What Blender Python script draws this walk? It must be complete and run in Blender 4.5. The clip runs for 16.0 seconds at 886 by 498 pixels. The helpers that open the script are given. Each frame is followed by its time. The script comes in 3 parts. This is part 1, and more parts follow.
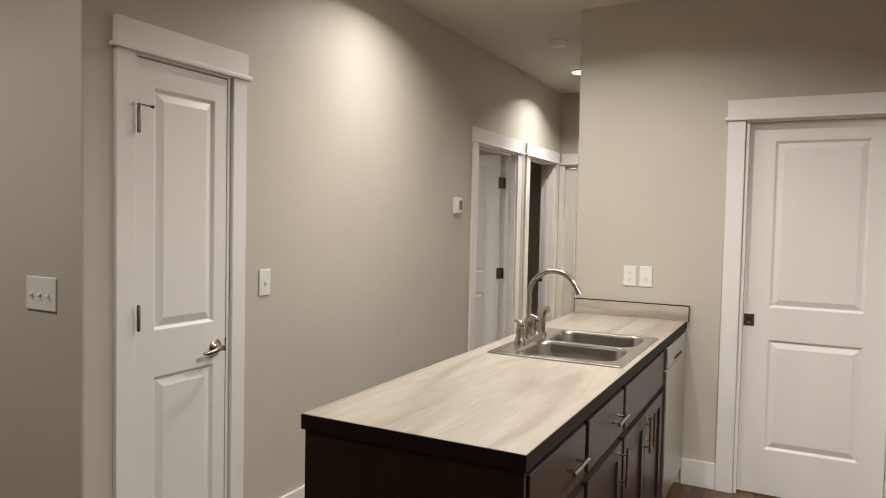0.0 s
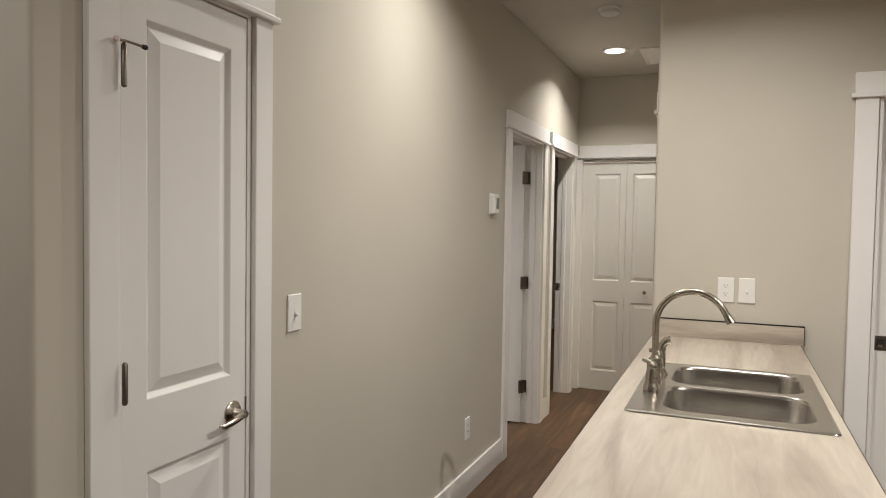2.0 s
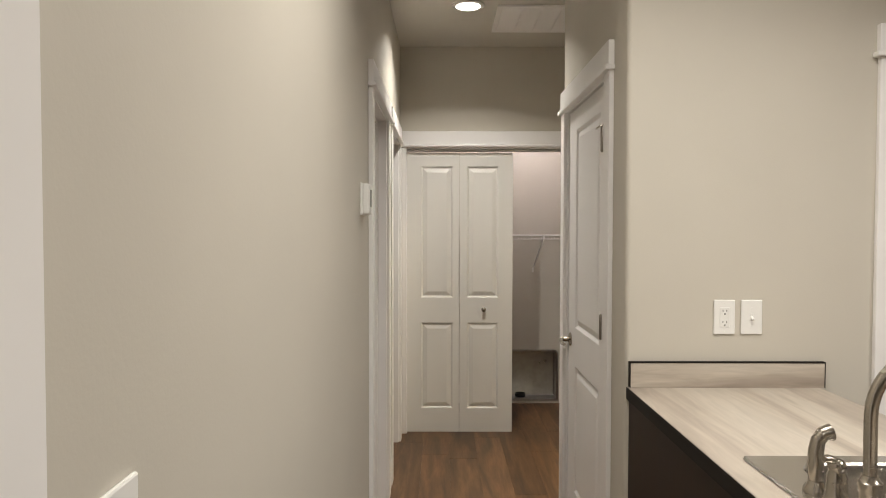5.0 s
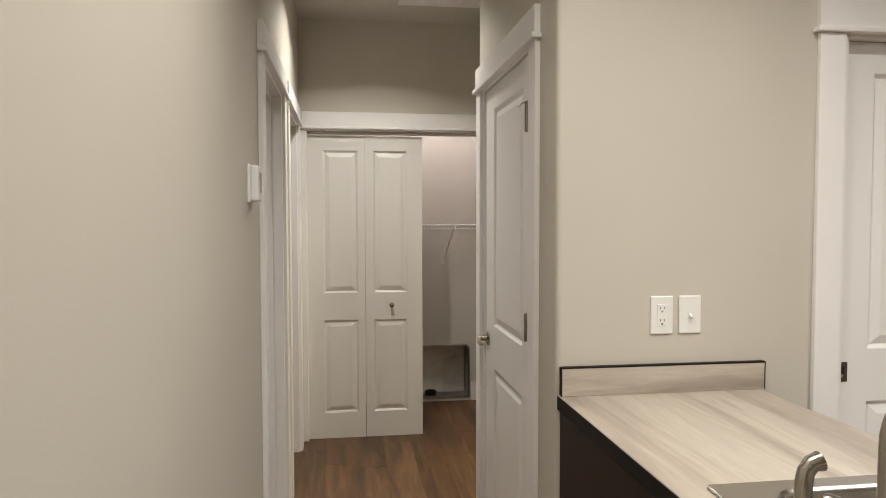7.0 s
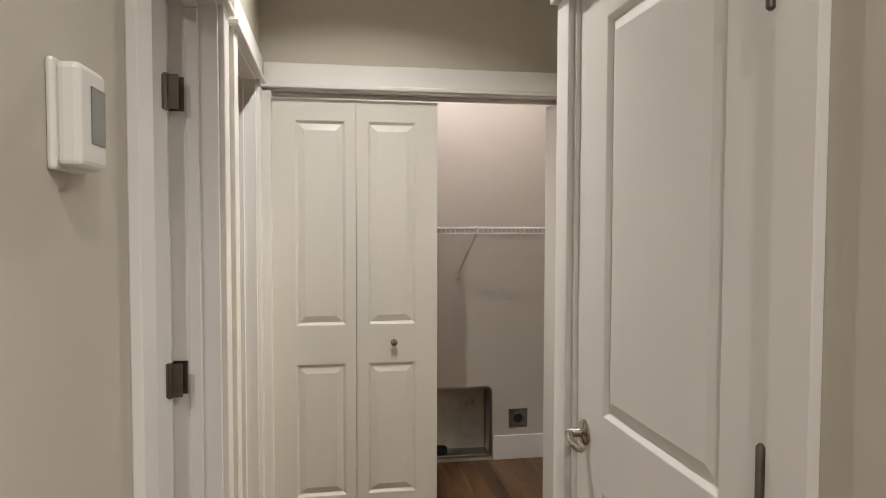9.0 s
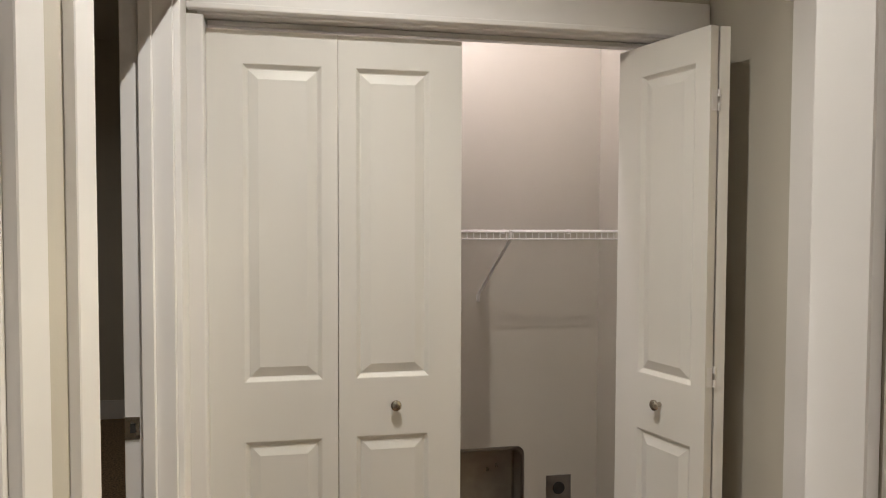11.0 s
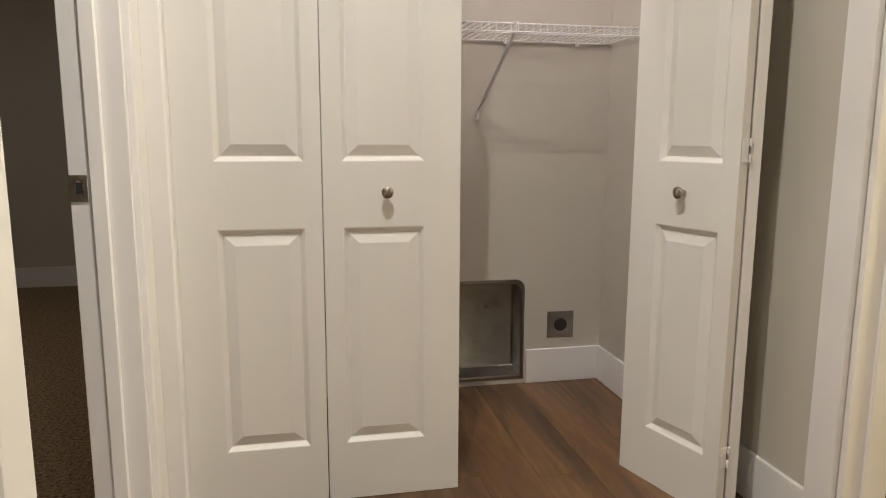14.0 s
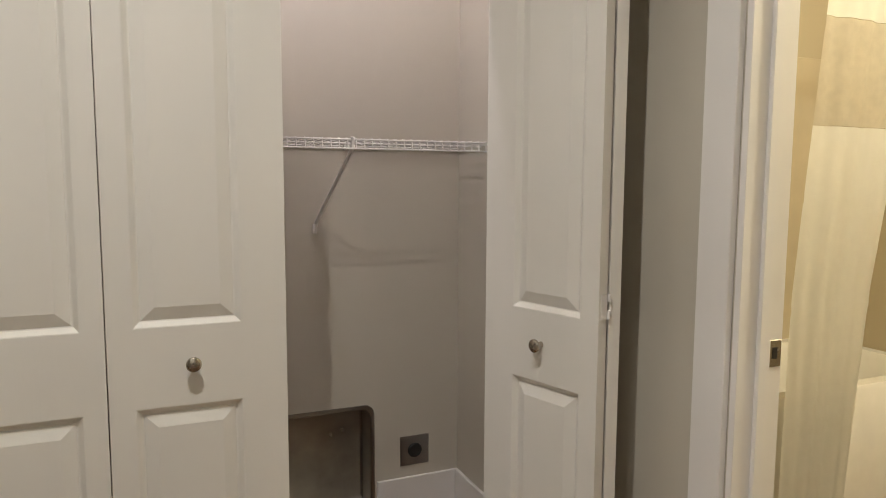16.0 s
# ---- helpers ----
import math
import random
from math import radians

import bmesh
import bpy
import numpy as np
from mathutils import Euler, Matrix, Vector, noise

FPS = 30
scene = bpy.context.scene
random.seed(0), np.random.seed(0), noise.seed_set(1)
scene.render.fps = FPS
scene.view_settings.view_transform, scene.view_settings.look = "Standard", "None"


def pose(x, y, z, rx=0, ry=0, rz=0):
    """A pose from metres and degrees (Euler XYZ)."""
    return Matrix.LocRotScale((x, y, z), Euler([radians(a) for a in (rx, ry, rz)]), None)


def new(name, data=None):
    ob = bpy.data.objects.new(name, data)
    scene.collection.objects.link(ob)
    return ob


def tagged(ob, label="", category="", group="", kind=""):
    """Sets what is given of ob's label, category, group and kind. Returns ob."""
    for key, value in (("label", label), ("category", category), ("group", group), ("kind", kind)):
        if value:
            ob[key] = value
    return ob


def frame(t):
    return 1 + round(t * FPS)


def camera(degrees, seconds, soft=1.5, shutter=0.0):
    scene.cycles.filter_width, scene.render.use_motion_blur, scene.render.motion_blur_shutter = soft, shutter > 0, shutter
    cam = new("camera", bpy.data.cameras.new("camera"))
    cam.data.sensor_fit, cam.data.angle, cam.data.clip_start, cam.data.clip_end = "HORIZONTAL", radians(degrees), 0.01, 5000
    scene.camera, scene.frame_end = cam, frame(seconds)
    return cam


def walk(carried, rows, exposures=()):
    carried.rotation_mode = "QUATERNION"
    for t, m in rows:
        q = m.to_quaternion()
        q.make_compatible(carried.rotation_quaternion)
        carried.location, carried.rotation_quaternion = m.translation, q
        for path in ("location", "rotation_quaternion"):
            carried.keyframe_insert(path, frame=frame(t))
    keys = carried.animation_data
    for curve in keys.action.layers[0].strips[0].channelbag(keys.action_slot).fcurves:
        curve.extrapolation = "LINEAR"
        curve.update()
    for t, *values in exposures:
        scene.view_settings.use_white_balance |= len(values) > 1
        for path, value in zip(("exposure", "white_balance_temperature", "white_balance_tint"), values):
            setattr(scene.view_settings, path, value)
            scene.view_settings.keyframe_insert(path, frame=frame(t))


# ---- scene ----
cam = camera(65.7, 16.0, soft=1.0)
METRES, EYE, TILT, LEAN, TURN = 6.45, 1.463, 0.0, 0.0, 27.3
ROWS = [
    (0.0, 0.0, 0.0, 0.0, 0.05, -2.36, -1.22),
    (0.5, -0.0173, 0.0317, -0.0, -0.31, -2.58, -1.23),
    (1.0, -0.0396, 0.0654, 0.0033, -0.75, -2.57, -1.22),
    (1.5, -0.0611, 0.0967, 0.005, -2.23, -2.37, -1.15),
    (2.0, -0.0772, 0.1347, 0.0006, -4.44, -2.3, -0.92),
    (2.5, -0.0937, 0.1787, 0.002, -6.57, -2.33, -0.83),
    (3.0, -0.1122, 0.2213, 0.0024, -8.0, -2.16, -0.7),
    (3.5, -0.1134, 0.2687, -0.0002, -10.3, -2.16, -0.52),
    (4.0, -0.1137, 0.3135, 0.0001, -14.54, -2.11, -0.34),
    (4.5, -0.1216, 0.3489, 0.0004, -20.56, -1.93, -0.33),
    (5.0, -0.1267, 0.3683, 0.0001, -27.36, -1.72, -0.09),
    (7.5, -0.0838, 0.4516, -0.0, -35.56, -2.68, -0.07),
    (8.0, -0.0611, 0.5052, -0.0001, -35.92, -2.51, -0.26),
    (8.5, -0.0354, 0.553, -0.0003, -36.39, -2.44, -0.16),
    (9.0, -0.0063, 0.605, -0.0004, -36.91, -2.52, -0.13),
    (11.5, 0.091, 0.7688, -0.0054, -38.45, -2.17, -0.15),
    (12.0, 0.0974, 0.7767, -0.0238, -38.82, -2.67, -0.08),
    (12.5, 0.0985, 0.7787, -0.0401, -39.0, -4.67, -0.08),
    (13.0, 0.099, 0.7803, -0.0562, -38.96, -6.63, -0.15),
    (13.5, 0.0976, 0.78, -0.069, -38.84, -8.18, -0.16),
    (14.0, 0.0985, 0.7814, -0.0671, -38.94, -9.16, -0.22),
    (14.5, 0.1005, 0.7822, -0.0485, -38.94, -9.08, -0.31),
    (15.0, 0.1039, 0.7881, -0.0369, -40.31, -8.01, -0.39),
    (15.5, 0.1134, 0.7933, -0.0303, -43.89, -7.01, -0.39),
    (16.0, 0.1381, 0.8093, -0.027, -50.63, -5.71, -0.27),
]
walk(cam, [(t, pose(0, 0, EYE, TILT, LEAN, TURN) @ pose(METRES * x, METRES * y, METRES * z, 90 + pitch, roll, yaw)) for t, x, y, z, yaw, pitch, roll in ROWS],
     exposures=[(0.0, 0.18), (0.6, 0.13), (1.5, 0.06), (2.5, 0.06), (3.0, 0.12), (4.0, 0.17), (5.0, 0.2), (7.5, 0.17), (8.5, 0.30), (9.0, 0.26), (11.5, 0.30), (12.0, 0.40), (12.6, 0.53), (13.5, 0.66), (14.5, 0.68), (15.0, 0.62), (15.5, 0.42), (16.0, 0.22)])

# ---- lights ----
H = 2.74  # ceiling height


def lamp(kind, name, m, power, colour, **kw):
    d = bpy.data.lights.new(name, kind)
    d.energy, d.color = power, colour
    ob = new(name, d)
    ob.matrix_world = m
    return ob, d


WARM = (1.0, 0.957, 0.885)
# x, y, power, beam, lens size
CANS_AND_FILLS = [(-1.67, 5.70, 13, 134, 0.03), (-1.60, 3.08, 11.5, 150, 0.055), (-0.80, 3.0, 14, 152, 0.055), (0.75, 1.75, 58, 156, 0.055), (-1.95, 0.45, 6, 152, 0.055),
        # last two: unseen fills added to brighten the two bedrooms
        (-3.05, 0.35, 13.5, 156, 0.055), (0.8, -1.8, 9, 152, 0.055), (-3.4, 4.0, 18, 150, 0.055), (-3.6, 7.7, 3.8, 150, 0.055)]
for cx, cy, power, beam, size in CANS_AND_FILLS:
    ob, d = lamp("AREA", "can_or_fill_lamp", pose(cx, cy, H - 0.014), power, WARM)
    d.shape, d.size, d.spread = "DISK", size, radians(beam)
ob, d = lamp("POINT", "closet_bulb_lamp", pose(-1.22, 6.82, 2.62), 16.5, (1.0, 0.935, 1.03))
d.shadow_soft_size = 0.02
ob, d = lamp("POINT", "bathroom_lamp", pose(0.75, 5.60, 2.38), 70, (1.0, 0.90, 0.65))
d.shadow_soft_size = 0.09
world = bpy.data.worlds.new("world")
world.use_nodes = True
world.node_tree.nodes["Background"].inputs[0].default_value = (0.02, 0.02, 0.025, 1)
world.node_tree.nodes["Background"].inputs[1].default_value = 0.1
scene.world = world

# ---- materials ----


def mat(name, colour, rough=0.5, metal=0.0, var=0.06, scale=6.0, bump=0.0, bump_scale=300.0, spread=0.0, stretch=(1, 1, 1)):
    m = bpy.data.materials.new(name)
    m.use_nodes = True
    nt = m.node_tree
    b = nt.nodes["Principled BSDF"]
    b.inputs["Roughness"].default_value, b.inputs["Metallic"].default_value = rough, metal
    tc = nt.nodes.new("ShaderNodeTexCoord")
    mp = nt.nodes.new("ShaderNodeMapping")
    mp.inputs["Scale"].default_value = stretch
    nt.links.new(tc.outputs["Object"], mp.inputs["Vector"])
    n = nt.nodes.new("ShaderNodeTexNoise")
    n.inputs["Scale"].default_value, n.inputs["Detail"].default_value = scale, 6
    nt.links.new(mp.outputs[0], n.inputs["Vector"])
    r = nt.nodes.new("ShaderNodeMapRange")
    r.inputs[1].default_value, r.inputs[2].default_value = 0.3, 0.7
    r.inputs[3].default_value, r.inputs[4].default_value = 1 - var, 1 + var
    nt.links.new(n.outputs[0], r.inputs[0])
    mul = nt.nodes.new("ShaderNodeVectorMath")
    mul.operation = "SCALE"
    mul.inputs[0].default_value = colour
    nt.links.new(r.outputs[0], mul.inputs["Scale"])
    nt.links.new(mul.outputs[0], b.inputs["Base Color"])
    rr = nt.nodes.new("ShaderNodeMapRange")
    rr.inputs[3].default_value, rr.inputs[4].default_value = max(0.02, rough - 0.06), min(1, rough + 0.06)
    nt.links.new(n.outputs[0], rr.inputs[0])
    nt.links.new(rr.outputs[0], b.inputs["Roughness"])
    if bump:
        n2 = nt.nodes.new("ShaderNodeTexNoise")
        n2.inputs["Scale"].default_value, n2.inputs["Detail"].default_value = bump_scale, 3
        nt.links.new(mp.outputs[0], n2.inputs["Vector"])
        bp = nt.nodes.new("ShaderNodeBump")
        bp.inputs["Strength"].default_value, bp.inputs["Distance"].default_value = bump, 0.002
        nt.links.new(n2.outputs[0], bp.inputs["Height"])
        nt.links.new(bp.outputs[0], b.inputs["Normal"])
    return m


def plank_mat():
    m = bpy.data.materials.new("vinyl_plank")
    m.use_nodes = True
    nt = m.node_tree
    b = nt.nodes["Principled BSDF"]
    tc, info = nt.nodes.new("ShaderNodeTexCoord"), nt.nodes.new("ShaderNodeObjectInfo")
    off = nt.nodes.new("ShaderNodeVectorMath")
    off.operation = "MULTIPLY_ADD"
    comb = nt.nodes.new("ShaderNodeCombineXYZ")
    for k in range(3):
        nt.links.new(info.outputs["Random"], comb.inputs[k])
    off.inputs[1].default_value = (37, 53, 11)
    nt.links.new(comb.outputs[0], off.inputs[0])
    nt.links.new(tc.outputs["Object"], off.inputs[2])
    mp = nt.nodes.new("ShaderNodeMapping")
    mp.inputs["Scale"].default_value = (1, 0.1, 1)
    nt.links.new(off.outputs[0], mp.inputs["Vector"])
    big, fine = nt.nodes.new("ShaderNodeTexNoise"), nt.nodes.new("ShaderNodeTexNoise")
    big.inputs["Scale"].default_value, big.inputs["Detail"].default_value, big.inputs["Distortion"].default_value = 11, 5, 1.2
    fine.inputs["Scale"].default_value, fine.inputs["Detail"].default_value = 110, 4
    nt.links.new(mp.outputs[0], big.inputs["Vector"]), nt.links.new(mp.outputs[0], fine.inputs["Vector"])
    ramp = nt.nodes.new("ShaderNodeValToRGB")
    ramp.color_ramp.elements[0].position, ramp.color_ramp.elements[0].color = 0.28, (0.050, 0.028, 0.0135, 1)
    ramp.color_ramp.elements[1].position, ramp.color_ramp.elements[1].color = 0.75, (0.208, 0.115, 0.051, 1)
    mid = ramp.color_ramp.elements.new(0.5)
    mid.color = (0.124, 0.063, 0.0265, 1)
    nt.links.new(big.outputs[0], ramp.inputs[0])
    r = nt.nodes.new("ShaderNodeMapRange")
    r.inputs[3].default_value, r.inputs[4].default_value = 0.8, 1.2
    nt.links.new(info.outputs["Random"], r.inputs[0])
    f = nt.nodes.new("ShaderNodeMapRange")
    f.inputs[1].default_value, f.inputs[2].default_value = 0.3, 0.7
    f.inputs[3].default_value, f.inputs[4].default_value = 0.82, 1.14
    nt.links.new(fine.outputs[0], f.inputs[0])
    mm = nt.nodes.new("ShaderNodeMath")
    mm.operation = "MULTIPLY"
    nt.links.new(r.outputs[0], mm.inputs[0]), nt.links.new(f.outputs[0], mm.inputs[1])
    mul = nt.nodes.new("ShaderNodeVectorMath")
    mul.operation = "SCALE"
    nt.links.new(ramp.outputs[0], mul.inputs[0]), nt.links.new(mm.outputs[0], mul.inputs["Scale"])
    nt.links.new(mul.outputs[0], b.inputs["Base Color"])
    b.inputs["Roughness"].default_value = 0.42
    bp = nt.nodes.new("ShaderNodeBump")
    bp.inputs["Strength"].default_value, bp.inputs["Distance"].default_value = 0.25, 0.001
    nt.links.new(fine.outputs[0], bp.inputs["Height"]), nt.links.new(bp.outputs[0], b.inputs["Normal"])
    return m


def laminate_mat(stretch):
    m = bpy.data.materials.new("stone_laminate")
    m.use_nodes = True
    nt = m.node_tree
    b = nt.nodes["Principled BSDF"]
    tc = nt.nodes.new("ShaderNodeTexCoord")
    mp = nt.nodes.new("ShaderNodeMapping")
    mp.inputs["Scale"].default_value, mp.inputs["Rotation"].default_value = stretch, (0, 0, radians(8))
    nt.links.new(tc.outputs["Object"], mp.inputs["Vector"])
    a, c = nt.nodes.new("ShaderNodeTexNoise"), nt.nodes.new("ShaderNodeTexNoise")
    a.inputs["Scale"].default_value, a.inputs["Detail"].default_value, a.inputs["Distortion"].default_value = 5.5, 7, 1.2
    c.inputs["Scale"].default_value, c.inputs["Detail"].default_value, c.inputs["Distortion"].default_value = 34, 6, 1.4
    nt.links.new(mp.outputs[0], a.inputs["Vector"]), nt.links.new(mp.outputs[0], c.inputs["Vector"])
    ramp = nt.nodes.new("ShaderNodeValToRGB")
    e = ramp.color_ramp.elements
    e[0].position, e[0].color = 0.33, (0.32, 0.268, 0.222, 1)
    e[1].position, e[1].color = 0.70, (0.545, 0.492, 0.425, 1)
    k = e.new(0.44)
    k.color = (0.415, 0.356, 0.297, 1)
    k = e.new(0.52)
    k.color = (0.485, 0.428, 0.358, 1)
    nt.links.new(a.outputs[0], ramp.inputs[0])
    r = nt.nodes.new("ShaderNodeMapRange")
    r.inputs[1].default_value, r.inputs[2].default_value, r.inputs[3].default_value, r.inputs[4].default_value = 0.3, 0.7, 0.88, 1.07
    nt.links.new(c.outputs[0], r.inputs[0])
    mul = nt.nodes.new("ShaderNodeVectorMath")
    mul.operation = "SCALE"
    nt.links.new(ramp.outputs[0], mul.inputs[0]), nt.links.new(r.outputs[0], mul.inputs["Scale"])
    nt.links.new(mul.outputs[0], b.inputs["Base Color"])
    b.inputs["Roughness"].default_value = 0.33
    return m


WALL = mat("wall_paint", (0.555, 0.518, 0.448), 0.62, var=0.025, scale=2.5, bump=0.10, bump_scale=170)
BATHW = mat("tan_bathroom_paint", (0.50, 0.425, 0.29), 0.6, var=0.03, scale=2.5, bump=0.10, bump_scale=170)
CEIL = mat("ceiling_paint", (0.60, 0.57, 0.51), 0.8, var=0.02, scale=2, bump=0.16, bump_scale=110)
TRIM = mat("white_trim_paint", (0.83, 0.81, 0.795), 0.38, var=0.02, scale=4, bump=0.03, bump_scale=60)
DOOR = mat("white_door_paint", (0.82, 0.80, 0.785), 0.42, var=0.02, scale=5, bump=0.05, bump_scale=90, stretch=(1, 1, 0.15))
BIFOLD = mat("ivory_door_paint", (0.78, 0.76, 0.715), 0.42, var=0.02, scale=5, bump=0.05, bump_scale=90, stretch=(1, 1, 0.15))
PLASTIC = mat("white_plastic", (0.80, 0.79, 0.76), 0.32, var=0.01)
DARKHOLE = mat("dark_slot", (0.02, 0.02, 0.02), 0.6)
NICKEL = mat("satin_nickel", (0.43, 0.39, 0.335), 0.26, 1.0, var=0.05, scale=30)
BRONZE = mat("dark_nickel_hinge", (0.20, 0.175, 0.15), 0.38, 1.0, var=0.08, scale=30)
STEEL = mat("brushed_stainless", (0.50, 0.475, 0.44), 0.25, 1.0, var=0.05, scale=12, bump=0.06, bump_scale=400, stretch=(1, 0.02, 1))
SILVER = mat("stainless_appliance", (0.55, 0.54, 0.52), 0.34, 1.0, var=0.03, scale=8, bump=0.05, bump_scale=400, stretch=(0.02, 0.02, 1))
GALV = mat("galvanised_steel", (0.33, 0.315, 0.29), 0.30, 1.0, var=0.12, scale=14)
CAB = mat("espresso_wood", (0.026, 0.018, 0.015), 0.33, var=0.25, scale=9, bump=0.05, bump_scale=90, stretch=(1, 1, 0.12))
EDGE = mat("dark_edge_band", (0.014, 0.011, 0.009), 0.6, var=0.15)
EDGE.node_tree.nodes["Principled BSDF"].inputs["Specular IOR Level"].default_value = 0.15
PANEL = mat("espresso_panel", (0.026, 0.015, 0.010), 0.5, var=0.25, scale=9, bump=0.05, bump_scale=90, stretch=(1, 1, 0.12))
PANEL.node_tree.nodes["Principled BSDF"].inputs["Specular IOR Level"].default_value = 0.2
LAM = laminate_mat((1.0, 0.11, 1.0))
LAM_ACROSS = laminate_mat((0.15, 1.0, 1.3))
PLANK = plank_mat()
SUB = mat("floor_joint", (0.07, 0.04, 0.024), 0.7)
CARPET = mat("brown_carpet", (0.27, 0.18, 0.10), 0.95, var=0.7, scale=90, bump=1.0, bump_scale=260)
GRILLE = mat("grey_filter", (0.80, 0.68, 0.64), 0.8)
WIRE = mat("white_vinyl_wire", (0.76, 0.74, 0.72), 0.35)
FABRIC = mat("cream_curtain_cloth", (0.86, 0.83, 0.75), 0.85, var=0.015, scale=20, bump=0.25, bump_scale=420)
SHEER = mat("sheer_curtain_band", (0.66, 0.59, 0.46), 0.85, var=0.05, scale=30, bump=0.3, bump_scale=600)
SURR = mat("tan_surround", (0.55, 0.465, 0.32), 0.3)
TUBM = mat("white_acrylic_tub", (0.82, 0.79, 0.72), 0.18)
RUBBER = mat("black_rubber", (0.018, 0.017, 0.016), 0.6)
SCREEN = mat("grey_display", (0.17, 0.18, 0.165), 0.22)
glow = bpy.data.materials.new("lamp_lens")
glow.use_nodes = True
glow.node_tree.nodes["Principled BSDF"].inputs["Emission Color"].default_value = (1.0, 0.93, 0.82, 1)
glow.node_tree.nodes["Principled BSDF"].inputs["Emission Strength"].default_value = 9

# ---- mesh helpers ----


def bx(bm, x0, x1, y0, y1, z0, z1, bevel=0.0, seg=1):
    ret = bmesh.ops.create_cube(bm, size=1, matrix=Matrix.Translation(((x0 + x1) / 2, (y0 + y1) / 2, (z0 + z1) / 2)) @ Matrix.Diagonal((abs(x1 - x0), abs(y1 - y0), abs(z1 - z0), 1)))
    if bevel:
        edges = list({e for v in ret["verts"] for e in v.link_edges})
        bmesh.ops.bevel(bm, geom=edges, offset=bevel, segments=seg, affect="EDGES", profile=0.5)
    return bm


def box(*a, **k):
    return bx(bmesh.new(), *a, **k)


def lathe(bm, profile, m=Matrix(), n=20):
    """Turn (radius, height) pairs round local z."""
    rings = []
    for r, h in profile:
        rings.append([bm.verts.new(m @ Vector((r * math.cos(2 * math.pi * i / n), r * math.sin(2 * math.pi * i / n), h))) for i in range(n)])
    for a, b in zip(rings, rings[1:]):
        for i in range(n):
            bm.faces.new((a[i], a[(i + 1) % n], b[(i + 1) % n], b[i]))
    bm.faces.new(rings[0][::-1]), bm.faces.new(rings[-1])
    return bm


def tube(bm, pts, radii, n=10):
    pts = [Vector(p) for p in pts]
    if not isinstance(radii, (list, tuple)):
        radii = [radii] * len(pts)
    rings, up = [], Vector((0.13, 0.29, 0.95)).normalized()
    for i, p in enumerate(pts):
        d = (pts[min(i + 1, len(pts) - 1)] - pts[max(i - 1, 0)]).normalized()
        u = up - d * up.dot(d)
        if u.length < 0.05:
            u = Vector((1, 0, 0)) - d * d.x
        u.normalize()
        up = u
        w = d.cross(u)
        rings.append([bm.verts.new(p + radii[i] * (u * math.cos(2 * math.pi * k / n) + w * math.sin(2 * math.pi * k / n))) for k in range(n)])
    for a, b in zip(rings, rings[1:]):
        for k in range(n):
            bm.faces.new((a[k], a[(k + 1) % n], b[(k + 1) % n], b[k]))
    bm.faces.new(rings[0][::-1]), bm.faces.new(rings[-1])
    return bm


def mesh_of(name, bm, material, smooth=False):
    bmesh.ops.recalc_face_normals(bm, faces=bm.faces)
    me = bpy.data.meshes.new(name)
    bm.to_mesh(me)
    bm.free()
    me.materials.append(material)
    if smooth:
        me.polygons.foreach_set("use_smooth", [True] * len(me.polygons))
        me.set_sharp_from_angle(angle=radians(40))
    return me


def part(name, bm, material, parent, label="", smooth=False):
    ob = new(name, mesh_of(name, bm, material, smooth))
    ob.parent = parent
    return tagged(ob, label)


def thing(name, m, label, category, group="", kind=""):
    ob = new(name)
    ob.empty_display_size = 0.1
    ob.matrix_basis = m
    return tagged(ob, label, category, group, kind)


def solid(name, bm, material, label, category, kind="structure", smooth=False):
    return tagged(new(name, mesh_of(name, bm, material, smooth)), label, category, "", kind)


# ---- structure ----
LX = -2.115          # left wall face
KY = 4.053           # kitchen end wall face
RX = -1.195          # right hall wall face
CY = 6.60            # closet front wall face
BX = -0.50           # alcove side wall face
T = 0.12
OH = 2.045           # opening height


def wall_x(name, x0, x1, y0, y1, openings, label):
    """A wall that runs along y, with (y0, y1) door openings."""
    bm, y = bmesh.new(), y0
    for a, b in openings:
        if a > y:
            bx(bm, x0, x1, y, a, 0, H)
        bx(bm, x0, x1, a, b, OH, H)
        y = b
    if y1 > y:
        bx(bm, x0, x1, y, y1, 0, H)
    bmesh.ops.remove_doubles(bm, verts=bm.verts, dist=1e-5)
    return solid(name, bm, WALL, label, "wall")


def wall_y(name, y0, y1, x0, x1, openings, label):
    bm, x = bmesh.new(), x0
    for a, b in openings:
        if a > x:
            bx(bm, x, a, y0, y1, 0, H)
        bx(bm, a, b, y0, y1, OH, H)
        x = b
    if x1 > x:
        bx(bm, x, x1, y0, y1, 0, H)
    bmesh.ops.remove_doubles(bm, verts=bm.verts, dist=1e-5)
    return solid(name, bm, WALL, label, "wall")




def bullnose(ob, corners, radius=0.018):
    """Round the upright edges of a wall at the (x, y) corners given."""
    bm = bmesh.new()
    bm.from_mesh(ob.data)
    pick = [e for e in bm.edges if any(all(abs(v.co.x - x) < 1e-4 and abs(v.co.y - y) < 1e-4 for v in e.verts) for x, y in corners)]
    bmesh.ops.bevel(bm, geom=pick, offset=radius, segments=5, affect="EDGES", profile=0.5)
    bm.to_mesh(ob.data)
    bm.free()


